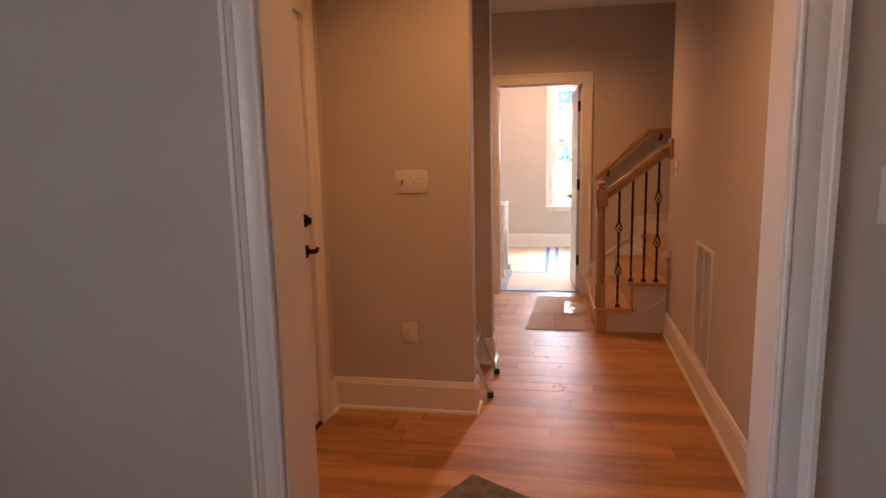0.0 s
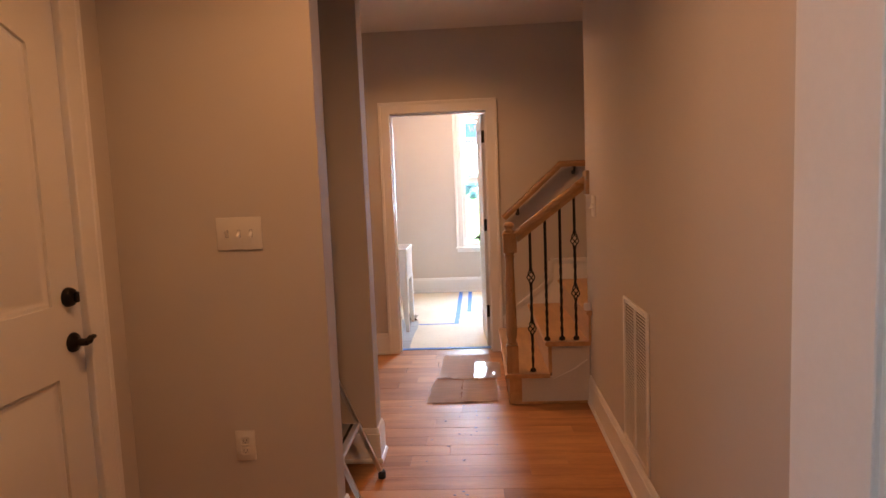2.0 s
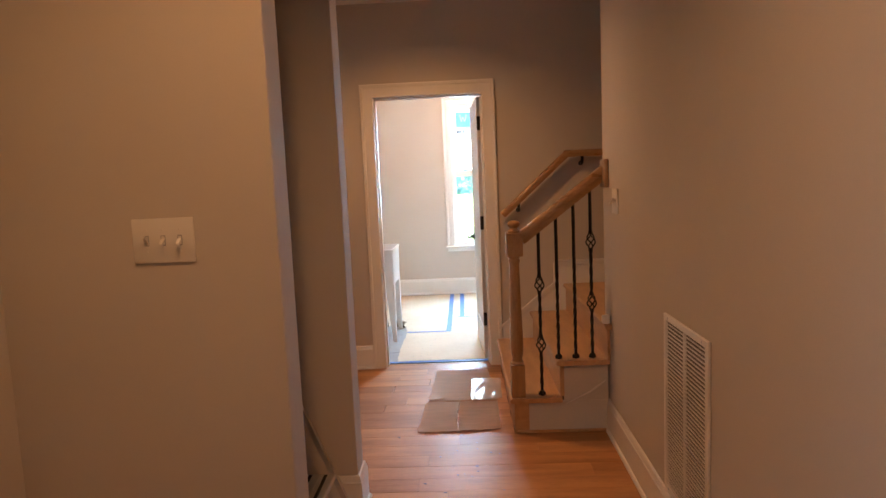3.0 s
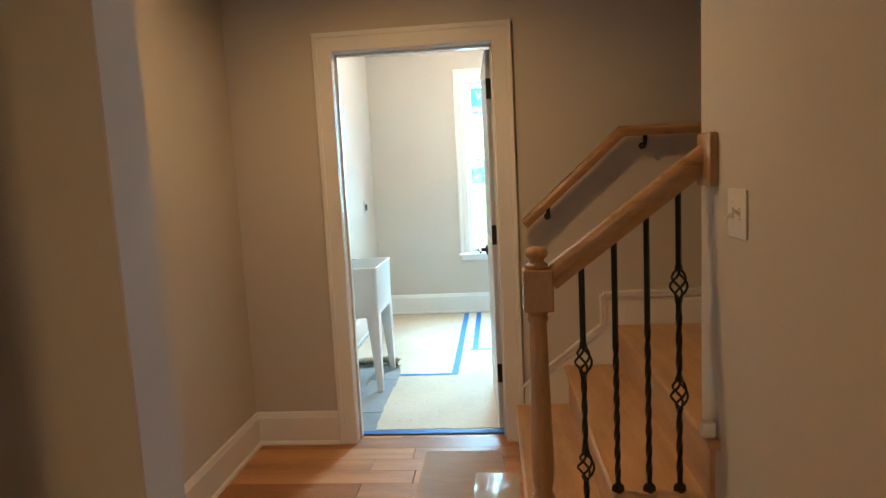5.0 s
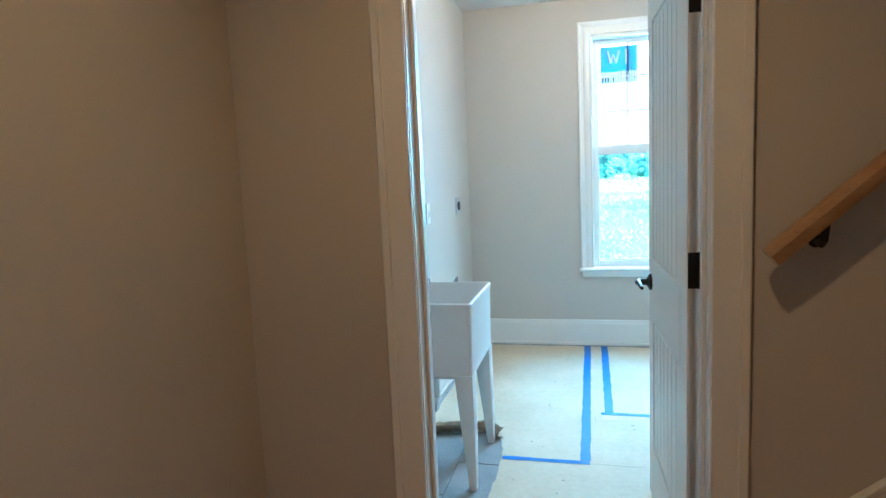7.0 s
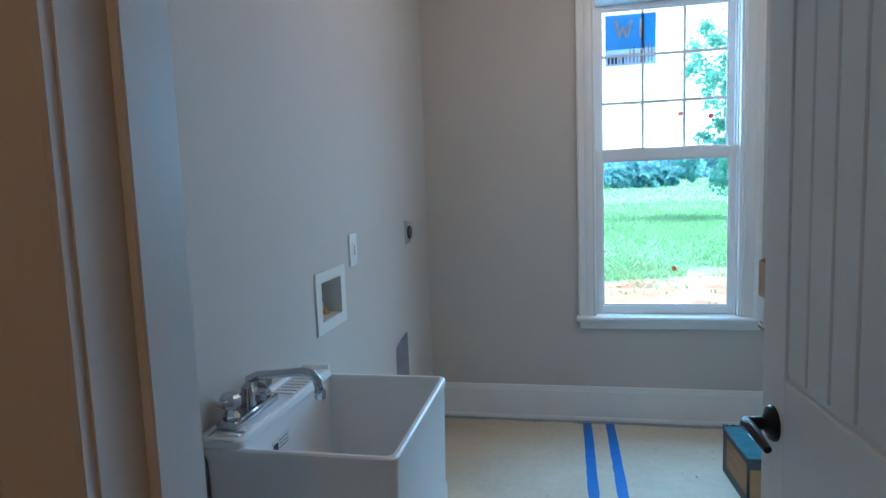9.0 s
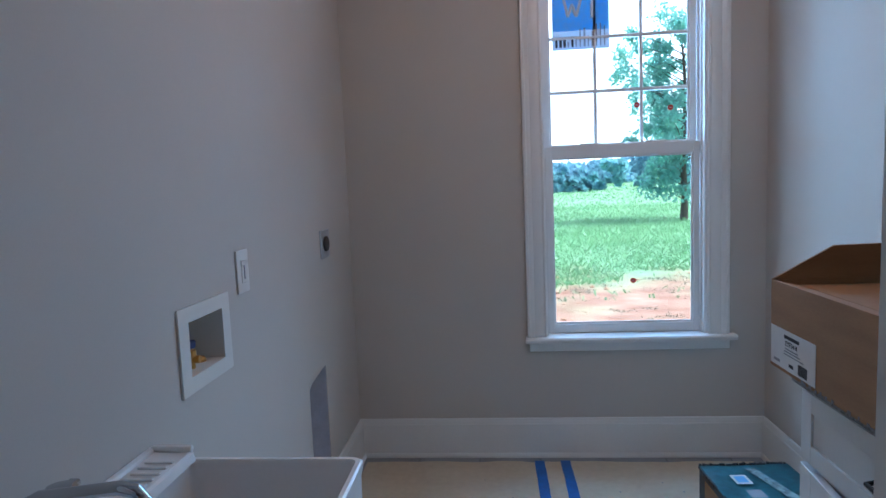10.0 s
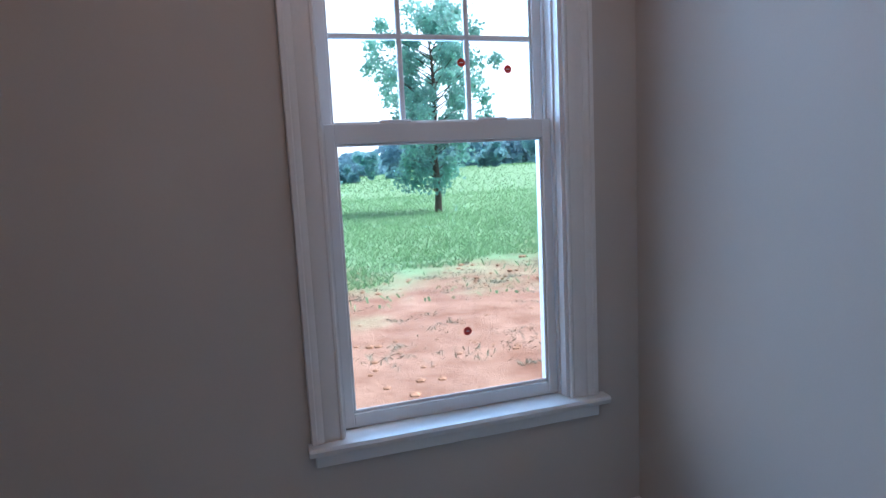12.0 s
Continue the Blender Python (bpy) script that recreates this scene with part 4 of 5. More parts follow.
# ---- cardboard, film and mat on the hall floor ----
def flat_sheet(pts, z, th, ragged=0.0, seed=1, step=0.05):
    """A thin sheet with a slightly uneven outline."""
    r = random.Random(seed)
    out = []
    for (a, b), (c, d) in zip(pts, pts[1:] + pts[:1]):
        n = max(1, int(math.hypot(c - a, d - b) / step)) if ragged else 1
        for i in range(n):
            s = i / n
            j = 0 if i == 0 else ragged
            out.append((a + (c - a) * s + r.uniform(-j, j), b + (d - b) * s + r.uniform(-j, j)))
    return prism(bmesh.new(), out, z, z + th, lambda p, q, s: (p, q, s))


def warped_card(corners, z, lift, seed, label):
    """A sheet of cardboard (near left, near right, far right, far left) whose rim curls a little off the floor."""
    (ax, ay), (bx, by), (cx, cy), (dx, dy) = corners
    bm = bmesh.new()
    g = 16
    vs = []
    for i in range(g + 1):
        u = i / g
        line = []
        for j in range(g + 1):
            v = j / g
            x = (ax + (bx - ax) * u) * (1 - v) + (dx + (cx - dx) * u) * v
            y = (ay + (by - ay) * u) * (1 - v) + (dy + (cy - dy) * u) * v
            rim = max(abs(2 * u - 1), abs(2 * v - 1)) ** 10
            wob = noise.noise(Vector((u * 2.2, v * 2.2, seed)))
            ragged = 0.010 * noise.noise(Vector((u * 7, v * 7, seed + 3))) * (rim > 0.9)
            line.append(bm.verts.new((x + ragged, y + ragged, z + lift * rim * (0.55 + 0.9 * wob) + 0.0015 * abs(wob))))
        vs.append(line)
    for i in range(g):
        for j in range(g):
            bm.faces.new((vs[i][j], vs[i + 1][j], vs[i + 1][j + 1], vs[i][j + 1]))
    bmesh.ops.solidify(bm, geom=bm.faces[:], thickness=0.004)
    return solo("floor_cardboard", bm, CARDF, label, "cardboard", "cardboard on the hall floor")


warped_card([(0.325, 4.508), (0.552, 4.503), (0.555, 4.968), (0.352, 4.985)], 0.004, 0.006, 2, "flattened brown cardboard piece on the oak floor")
warped_card([(0.559, 4.503), (0.797, 4.520), (0.806, 4.965), (0.561, 4.970)], 0.004, 0.008, 3, "flattened brown cardboard flap with a lifted edge")
warped_card([(0.372, 4.995), (0.800, 4.985), (0.770, 5.645), (0.388, 5.64)], 0.006, 0.005, 4, "large flattened brown cardboard sheet before the doorway")
card = flat_sheet([(0.36, 5.0), (0.455, 5.015), (0.47, 5.03), (0.385, 5.12)], 0.012, 0.003, 0.003, 6, 0.03)
solo("cardboard_scrap", card, CARDF, "torn loose corner of brown cardboard", "cardboard")
bm = bmesh.new()
rng = random.Random(8)
g = 12
vs = [[bm.verts.new((0.635 + 0.2 * i / g + 0.012 * j / g, 4.97 + 0.41 * j / g, 0.0115 + 0.007 * noise.noise(Vector((i * 0.45, j * 0.38, 3))) + 0.010)) for j in range(g + 1)] for i in range(g + 1)]
for i in range(g):
    for j in range(g):
        bm.faces.new((vs[i][j], vs[i + 1][j], vs[i + 1][j + 1], vs[i][j + 1]))
solo("plastic_film", bm, FILM, "crumpled clear plastic film on the cardboard", "plastic film")
d1, d2 = Vector((-0.463, -0.886, 0)), Vector((0.858, -0.514, 0))
c0 = Vector((0.206, 2.203, 0))
bm = prism(bmesh.new(), [tuple((c0 + d1 * a + d2 * b)[:2]) for a, b in ((0, 0), (0.45, 0), (0.45, 0.7), (0, 0.7))], 0.0005, 0.009, lambda p, q, s: (p, q, s))
solo("floor_mat", bm, MAT_F, "small olive-brown fibre mat on the oak floor", "mat")
rng = random.Random(21)
bm = bmesh.new()
for i in range(26):
    x, y = rng.gauss(0.55, 0.13), rng.uniform(3.2, 4.5)
    box(bm, x, x + rng.uniform(0.004, 0.016), y, y + rng.uniform(0.003, 0.008), 0.0005, 0.003)
solo("floor_debris", bm, GREYINK, "scattered crumbs of building debris on the floor", "debris", kind="stuff")

# ---- laundry floor covering ----
def strip(name, x0, x1, y0, y1, seed):
    bm = flat_sheet([(x0, y0), (x1, y0), (x1, y1), (x0, y1)], 0.0046, 0.0007, 0.0022, seed, 0.06)
    solo(name, bm, TAPE, "strip of blue painter's tape on the floor paper", "tape", "blue tape strips")


def paper(pts, z, seed, label):
    bm = flat_sheet(pts, z, 0.0012, 0.006, seed, 0.045)
    solo("floor_paper", bm, PAPER, label, "floor paper", "floor protection paper")


paper([(0.062, 5.935), (0.47, 5.945), (0.765, 5.94), (0.85, 6.1), (1.05, 6.1), (1.06, 6.92), (0.06, 6.90), (0.05, 6.4)], 0.0014, 11, "tan protective floor paper inside the doorway")
paper([(-0.405, 7.20), (-0.30, 7.13), (-0.20, 7.185), (-0.05, 7.16), (0.03, 7.07), (0.06, 6.89), (0.505, 6.89), (0.505, 8.848), (0.42, 8.835), (0.30, 8.852), (0.12, 8.838), (-0.1, 8.85), (-0.41, 8.84)], 0.0016, 12, "tan protective floor paper with a torn edge by the sink")
paper([(0.50, 6.88), (1.05, 6.88), (1.06, 7.42), (1.50, 7.50), (1.47, 8.845), (1.25, 8.852), (1.1, 8.838), (0.72, 8.85), (0.50, 8.842)], 0.0018, 13, "tan protective floor paper below the window")
strip("tape", 0.0, 0.782, 5.872, 5.915, 1)
strip("tape", 0.06, 0.475, 6.868, 6.902, 2)
strip("tape", 0.430, 0.478, 6.905, 8.85, 3)
strip("tape", 0.556, 0.604, 7.515, 8.852, 4)
strip("tape", 0.535, 1.06, 7.478, 7.512, 5)
solo("paper_scrap", flat_sheet([(0.545, 7.40), (0.625, 7.405), (0.62, 7.46), (0.548, 7.455)], 0.0046, 0.0008, 0.003, 9, 0.03), LABELW, "small white paper scrap beside the blue tape", "paper scrap")
# torn, curled paper by the sink legs
for x, y, l, turn, seed in ((-0.27, 7.12, 0.24, 14, 1), (-0.05, 7.13, 0.17, -35, 2)):
    bm = bmesh.new()
    rows = []
    for i in range(13):
        u = i / 12 * l - l / 2
        w = 0.06 + 0.03 * noise.noise(Vector((i * 0.6, seed, 0)))
        row = []
        for j in range(9):
            a = -0.5 + j / 8 * 3.9
            r = 0.025 + 0.012 * noise.noise(Vector((i * 0.5, j * 0.5, seed)))
            row.append(bm.verts.new((u, w * 0.4 + r * math.cos(a + 1.4) * 1.5, 0.031 + r * math.sin(a + 1.4))))
        rows.append(row)
    for a, b in zip(rows, rows[1:]):
        for j in range(8):
            bm.faces.new((a[j], a[j + 1], b[j + 1], b[j]))
    bmesh.ops.solidify(bm, geom=bm.faces[:], thickness=0.0012)
    solo("curled_paper", bm, KRAFT, "torn curl of tan floor paper by the sink legs", "torn paper", m=T(x, y, 0) @ pose(0, 0, 0, 0, 0, turn))
bm = bmesh.new()
rng = random.Random(31)
for i in range(90):
    x, y = rng.uniform(0.05, 1.4), rng.uniform(6.0, 8.7)
    s = rng.uniform(0.003, 0.009)
    if not 0.40 < x < 0.62:
        box(bm, x, x + s, y, y + s * rng.uniform(0.5, 1.8), 0.003, 0.0036)
solo("floor_specks", bm, GREYINK, "small dark specks of dirt on the floor paper", "dirt", kind="stuff")


# ---- utility sink ----
def rrect(x0, x1, y0, y1, z, r, n=4):
    pts = []
    for cx, cy, a0 in ((x1 - r, y1 - r, 0), (x0 + r, y1 - r, 90), (x0 + r, y0 + r, 180), (x1 - r, y0 + r, 270)):
        for i in range(n + 1):
            a = radians(a0 + 90 * i / n)
            pts.append((cx + r * math.cos(a), cy + r * math.sin(a), z))
    return pts


def loft(bm, rings, close=True):
    vs = [[bm.verts.new(p) for p in r] for r in rings]
    n = len(vs[0])
    for a, b in zip(vs, vs[1:]):
        for i in range(n):
            bm.faces.new((a[i], a[(i + 1) % n], b[(i + 1) % n], b[i]))
    if close:
        bm.faces.new(vs[0][::-1]), bm.faces.new(vs[-1])
    return bm


SX0, SX1, SY0, SY1, SZ = -0.447, 0.000, 6.55, 7.092, 0.838
sink = thing("utility_sink", T(-0.23, 6.81, 0), "white plastic laundry tub on tapered legs", "sink")
bm = bmesh.new()
loft(bm, [rrect(SX0 + 0.02, SX1 - 0.022, SY0 + 0.022, SY1 - 0.022, 0.50, 0.02), rrect(SX0 + 0.012, SX1 - 0.008, SY0 + 0.008, SY1 - 0.008, 0.515, 0.02),
          rrect(SX0 + 0.006, SX1 - 0.003, SY0 + 0.003, SY1 - 0.003, SZ - 0.03, 0.02), rrect(SX0, SX1, SY0, SY1, SZ - 0.018, 0.02), rrect(SX0, SX1, SY0, SY1, SZ - 0.004, 0.02),
          rrect(SX0 + 0.004, SX1 - 0.004, SY0 + 0.004, SY1 - 0.004, SZ, 0.02), rrect(SX0 + 0.085, SX1 - 0.012, SY0 + 0.012, SY1 - 0.012, SZ, 0.018),
          rrect(SX0 + 0.089, SX1 - 0.015, SY0 + 0.015, SY1 - 0.015, SZ - 0.006, 0.018), rrect(SX0 + 0.10, SX1 - 0.03, SY0 + 0.03, SY1 - 0.03, 0.545, 0.04), rrect(SX0 + 0.16, SX1 - 0.09, SY0 + 0.09, SY1 - 0.09, 0.525, 0.04)])
tub = part("tub", bm, PLASTIC, sink)
bm = bmesh.new()
loft(bm, [rrect(SX0 + 0.001, SX0 + 0.098, SY0 + 0.004, SY1 - 0.004, SZ - 0.001, 0.015), rrect(SX0 + 0.001, SX0 + 0.094, SY0 + 0.004, SY1 - 0.004, SZ + 0.014, 0.015), rrect(SX0 + 0.004, SX0 + 0.088, SY0 + 0.01, SY1 - 0.01, SZ + 0.018, 0.012)])
part("faucet_deck", bm, PLASTIC, sink)
part("backsplash", B(SX0 - 0.004, SX0 + 0.012, SY0 + 0.004, SY1 - 0.004, SZ, SZ + 0.026, bevel=0.005, seg=2), PLASTIC, sink)
part("end_lip", box(bmesh.new(), SX0 + 0.002, SX0 + 0.092, SY1 - 0.020, SY1 - 0.005, SZ + 0.014, SZ + 0.030, bevel=0.006, seg=2), PLASTIC, sink)
for y0, n in ((6.85, 8), (6.55, 3)):
    for i in range(n):
        part("soap_rib", B(SX0 + 0.022, SX0 + 0.082, y0 + i * 0.024, y0 + 0.011 + i * 0.024, SZ + 0.0175, SZ + 0.0225, bevel=0.002), PLASTIC, sink)
for x, y, sx, sy in ((SX1 - 0.006, SY0 + 0.006, -1, 1), (SX1 - 0.006, SY1 - 0.006, -1, -1), (SX0 + 0.014, SY0 + 0.006, 1, 1), (SX0 + 0.014, SY1 - 0.006, 1, -1)):
    bm = bmesh.new()
    rings = []
    for z, wx, wy in ((0.001, 0.034, 0.040), (0.02, 0.036, 0.042), (0.42, 0.074, 0.088), (0.52, 0.082, 0.098)):
        xa, xb = sorted((x, x + sx * wx))
        ya, yb = sorted((y, y + sy * wy))
        rings.append(rrect(xa, xb, ya, yb, z, 0.006, 2))
    loft(bm, rings)
    part("leg", bm, PLASTIC, sink)
part("drain_pipe", tube(bmesh.new(), [(-0.24, 6.81, 0.53), (-0.24, 6.81, 0.33), (-0.25, 6.80, 0.27), (-0.30, 6.78, 0.25), (-0.34, 6.77, 0.29), (-0.38, 6.76, 0.34), (-0.45, 6.75, 0.35)], 0.021, 12), PLASTIC, sink)
part("brand_label", B(SX0 + 0.0925, SX0 + 0.0935, 6.70, 6.79, 0.754, 0.789), LABELW, sink)
part("label_print", B(SX0 + 0.0936, SX0 + 0.0942, 6.704, 6.728, 0.757, 0.779), INK, sink)
for i in range(3):
    part("label_line", B(SX0 + 0.0936, SX0 + 0.0942, 6.735, 6.78, 0.760 + i * 0.009, 0.7635 + i * 0.009), GREYINK, sink)

FX, FY, FZ = SX0 + 0.038, 6.700, SZ + 0.018
faucet = thing("faucet", T(FX, FY, FZ), "chrome two-handle laundry faucet on the tub", "faucet")
part("base", box(bmesh.new(), FX - 0.027, FX + 0.027, FY - 0.105, FY + 0.105, FZ + 0.0005, FZ + 0.024, bevel=0.008, seg=3), CHROME, faucet)
for s in (-1, 1):
    m = T(FX, FY + s * 0.075, FZ + 0.022)
    h = part("handle", lathe(bmesh.new(), [(0.020, 0), (0.021, 0.010), (0.016, 0.016), (0.014, 0.024), (0.022, 0.028), (0.026, 0.036), (0.026, 0.052), (0.020, 0.058), (0.006, 0.060)], m, 8), CHROME, faucet)
    part("lever", box(bmesh.new(), FX - 0.012, FX + 0.008, FY + s * 0.075 - 0.04 * (s < 0) - 0.0, FY + s * 0.075 + 0.04 * (s > 0) + 0.0001, FZ + 0.062, FZ + 0.074, bevel=0.003), CHROME, h)
sp = [(FX, FY, FZ + 0.02), (FX, FY, FZ + 0.07), (FX + 0.005, FY + 0.001, FZ + 0.088), (FX + 0.025, FY + 0.005, FZ + 0.098), (FX + 0.08, FY + 0.014, FZ + 0.101), (FX + 0.135, FY + 0.022, FZ + 0.105), (FX + 0.158, FY + 0.025, FZ + 0.099), (FX + 0.170, FY + 0.027, FZ + 0.080), (FX + 0.173, FY + 0.028, FZ + 0.056)]
part("spout", tube(bmesh.new(), sp, [0.019, 0.015, 0.0115, 0.011, 0.0105, 0.0105, 0.011, 0.0115, 0.0115], 14), CHROME, faucet)
part("aerator", lathe(bmesh.new(), [(0.0135, 0), (0.0145, 0.004), (0.0145, 0.020), (0.012, 0.024)], T(FX + 0.174, FY + 0.028, FZ + 0.038), 16), CHROME, faucet)

# ---- washer supply box and dryer vent hole ----
wm = T(-0.455, 7.365, 1.015)
wbx = thing("washer_box", wm, "white recessed washer supply box with brass valves", "supply box")
bm = bmesh.new()
W0, W1, V0, V1 = 7.232, 7.498, 0.910, 1.118
for y0, y1, z0, z1 in ((W0, WBOX[0] + 0.004, V0, V1), (WBOX[1] - 0.004, W1, V0, V1), (WBOX[0] + 0.004, WBOX[1] - 0.004, V0, WBOX[2] + 0.004), (WBOX[0] + 0.004, WBOX[1] - 0.004, WBOX[3] - 0.004, V1)):
    box(bm, -0.4547, -0.449, y0, y1, z0, z1)
part("frame", bm, PLATE, wbx)
bm = bmesh.new()
y0, y1, z0, z1 = WBOX[0] + 0.001, WBOX[1] - 0.001, WBOX[2] + 0.001, WBOX[3] - 0.001
box(bm, -0.548, -0.545, y0, y1, z0, z1), box(bm, -0.545, -0.4548, y0, y0 + 0.003, z0, z1), box(bm, -0.545, -0.4548, y1 - 0.003, y1, z0, z1), box(bm, -0.545, -0.4548, y0, y1, z0, z0 + 0.003), box(bm, -0.545, -0.4548, y0, y1, z1 - 0.003, z1)
part("tray", bm, PLATE, wbx)
for y, mt in ((7.30, REDP), (7.35, BLUEP)):
    bm = lathe(bmesh.new(), [(0.015, 0.9485), (0.015, 0.978), (0.019, 0.980), (0.019, 0.995), (0.011, 0.997), (0.011, 1.0)], T(-0.495, y, 0), 12)
    tube(bm, [(-0.495, y, 0.972), (-0.468, y + 0.004, 0.972)], 0.010, 10)
    v = part("valve", bm, BRASS, wbx, "brass supply valve")
    part("valve_handle", box(bmesh.new(), -0.506, -0.484, y - 0.023, y + 0.023, 0.996, 1.018, bevel=0.004), mt, v)
part("wire", tube(bmesh.new(), [(-0.49, 7.285, 0.95), (-0.475, 7.275, 1.0), (-0.47, 7.30, 1.035), (-0.48, 7.33, 1.02)], 0.003, 6), PLATE, wbx, "thin white wire")
part("drain_spigot", lathe(bmesh.new(), [(0.016, 0.9485), (0.016, 0.955), (0.010, 0.962)], T(-0.50, 7.415, 0), 14), BRASS, wbx)
vent = thing("dryer_vent_box", T(-0.5, 8.256, 0.21), "recessed steel dryer vent box in a rough cut-out", "vent box")
bm = bmesh.new()
y0, y1, z0, z1 = 8.141, 8.371, 0.211, 0.654
box(bm, -0.572, -0.569, y0, y1, z0, z1), box(bm, -0.569, -0.457, y0, y0 + 0.002, z0, z1), box(bm, -0.569, -0.457, y1 - 0.002, y1, z0, z1), box(bm, -0.569, -0.457, y0, y1, z0, z0 + 0.002), box(bm, -0.569, -0.457, y0, y1, z1 - 0.002, z1)
part("steel_tray", bm, GALV, vent)
bm = prism(bmesh.new(), [(8.141, 0.654), (8.141, 0.618), (8.165, 0.630), (8.185, 0.634), (8.23, 0.640), (8.30, 0.648), (8.371, 0.652), (8.371, 0.654)], -0.462, -0.4549, lambda p, q, s: (s, p, q))
part("drywall_lip", bm, WALL, vent, "rough cut edge of the drywall")

# ---- cabinets ----
def shaker(parent, name, x, y0, y1, z0, z1, rail=0.055, m=ID):
    """A shaker front whose outer face looks along -x at x."""
    bm = bmesh.new()
    box(bm, x + 0.006, x + 0.018, y0 + 0.02, y1 - 0.02, z0 + 0.02, z1 - 0.02)
    for a, b, c, d in ((y0, y0 + rail, z0, z1), (y1 - rail, y1, z0, z1), (y0 + rail, y1 - rail, z0, z0 + rail), (y0 + rail, y1 - rail, z1 - rail, z1)):
        box(bm, x, x + 0.019, a, b, c, d, bevel=0.001)
    return part(name, bm, TRIM, parent, m=m)


def pull(parent, x, y, z0, z1, across=False):
    bm = bmesh.new()
    if across:
        pts = [(x, z0, y), (x - 0.026, z0 + 0.008, y), (x - 0.03, (z0 + z1) / 2, y), (x - 0.026, z1 - 0.008, y), (x, z1, y)]
        pts = [(p[0], p[1], p[2]) for p in pts]
    else:
        pts = [(x, y, z0), (x - 0.026, y, z0 + 0.008), (x - 0.03, y, (z0 + z1) / 2), (x - 0.026, y, z1 - 0.008), (x, y, z1)]
    part("handle", tube(bm, pts, 0.005, 8), IRON, parent, "black arched pull")


CF, CT = 0.985, 0.880
for y0, y1 in ((5.98, 6.68), (6.682, 7.392)):
    cab = thing("base_cabinet", T(1.3, (y0 + y1) / 2, 0), "white painted shaker base cabinet with drawer and door", "cabinet", "laundry base cabinets")
    bm = bmesh.new()
    box(bm, CF + 0.02, 1.549, y0, y1, 0.1, CT), box(bm, CF + 0.08, 1.549, y0, y1, 0.0, 0.1)
    part("body", bm, TRIM, cab)
    dr = shaker(cab, "drawer_front", CF, y0 + 0.006, y1 - 0.006, 0.70, CT - 0.012, 0.045)
    pull(dr, CF, 0.785, (y0 + y1) / 2 - 0.055, (y0 + y1) / 2 + 0.055, True)
    swing = T(CF + 0.02, y1 - 0.006, 0) @ pose(0, 0, 0, 0, 0, -5 if y0 > 6.5 else 0) @ T(-CF - 0.02, -(y1 - 0.006), 0)
    do = shaker(cab, "door", CF, y0 + 0.006, y1 - 0.006, 0.115, 0.688, 0.06, swing)
    pull(do, CF - 0.03 * (y0 > 6.5), y0 + 0.04, 0.53, 0.64)
solo("countertop", B(0.968, 1.549, 5.96, 7.402, CT + 0.001, CT + 0.03, bevel=0.003), GRANITE, "speckled grey stone countertop on the cabinets", "countertop", base=(1.3, 6.7, CT))
for y0, y1 in ((6.02, 6.72), (6.722, 7.40)):
    cab = thing("wall_cabinet", T(1.4, (y0 + y1) / 2, 1.42), "white painted shaker wall cabinet with black pulls", "cabinet", "laundry wall cabinets")
    part("body", B(1.245, 1.549, y0, y1, 1.42, 2.35), TRIM, cab)
    mid = (y0 + y1) / 2
    for a, b, s in ((y0 + 0.004, mid - 0.002, 1), (mid + 0.002, y1 - 0.004, -1)):
        do = shaker(cab, "door", 1.225, a, b, 1.425, 2.345, 0.058)
        pull(do, 1.225, (b - 0.03) if s > 0 else (a + 0.03), 1.50, 1.62)

# ---- boxes ----
BX0, BX1, BY0, BY1, BZ0, BZ1 = 0.94, 1.38, 6.56, 7.447, CT + 0.0305, 1.119
carton = thing("cardboard_box", T(1.16, 7.0, BZ0), "long brown cardboard box with an open flap on the countertop", "box")
t = 0.006
part("bottom", B(BX0, BX1, BY0, BY1, BZ0, BZ0 + t), CARD, carton)
for a in ((BX0, BX0 + t, BY0, BY1), (BX1 - t, BX1, BY0, BY1), (BX0 + t, BX1 - t, BY0, BY0 + t), (BX0 + t, BX1 - t, BY1 - t, BY1)):
    part("side", B(*a, BZ0 + t, BZ1), CARD, carton)
part("inner_flap", B(BX0 + 0.057, BX1 - 0.01, BY0 + 0.01, BY1 - 0.014, BZ1 - 0.016, BZ1 - 0.012), CARD, carton)
part("front_fold", prism(bmesh.new(), [(BX0 + 0.0062, BZ1 - 0.001), (BX0 + 0.055, BZ1 - 0.012), (BX0 + 0.055, BZ1 - 0.016), (BX0 + 0.0062, BZ1 - 0.006)], BY0 + 0.01, BY1 - 0.012, lambda p, q, s: (p, s, q)), CARD, carton)
bm = prism(bmesh.new(), [(0, 0), (0.13, 0.083), (BX1 - BX0 - 0.02, 0.088), (BX1 - BX0, 0)], 0, 0.005, lambda p, q, s: (p, s, q))
part("flap", bm, CARD, carton, "raised open flap", m=T(BX0, BY1 - 0.004, BZ1) @ pose(0, 0, 0, 14, 0, 0))
LBL = (BX0 - 0.0012, BX0 - 0.0003)
lab = part("label", B(*LBL, 7.235, 7.443, 0.919, 1.012), LABELW, carton, "white shipping label")
for y0, y1, z0, z1, mt in ((7.305, 7.375, 0.993, 1.001, INK), (7.31, 7.37, 0.968, 0.971, GREYINK), (7.30, 7.375, 0.962, 0.9645, GREYINK), (7.285, 7.375, 0.955, 0.9575, GREYINK), (7.395, 7.425, 0.929, 0.936, GREYINK), (7.33, 7.35, 0.930, 0.938, INK)):
    part("print_line", B(BX0 - 0.0018, BX0 - 0.0012, y0, y1, z0, z1), mt, lab)
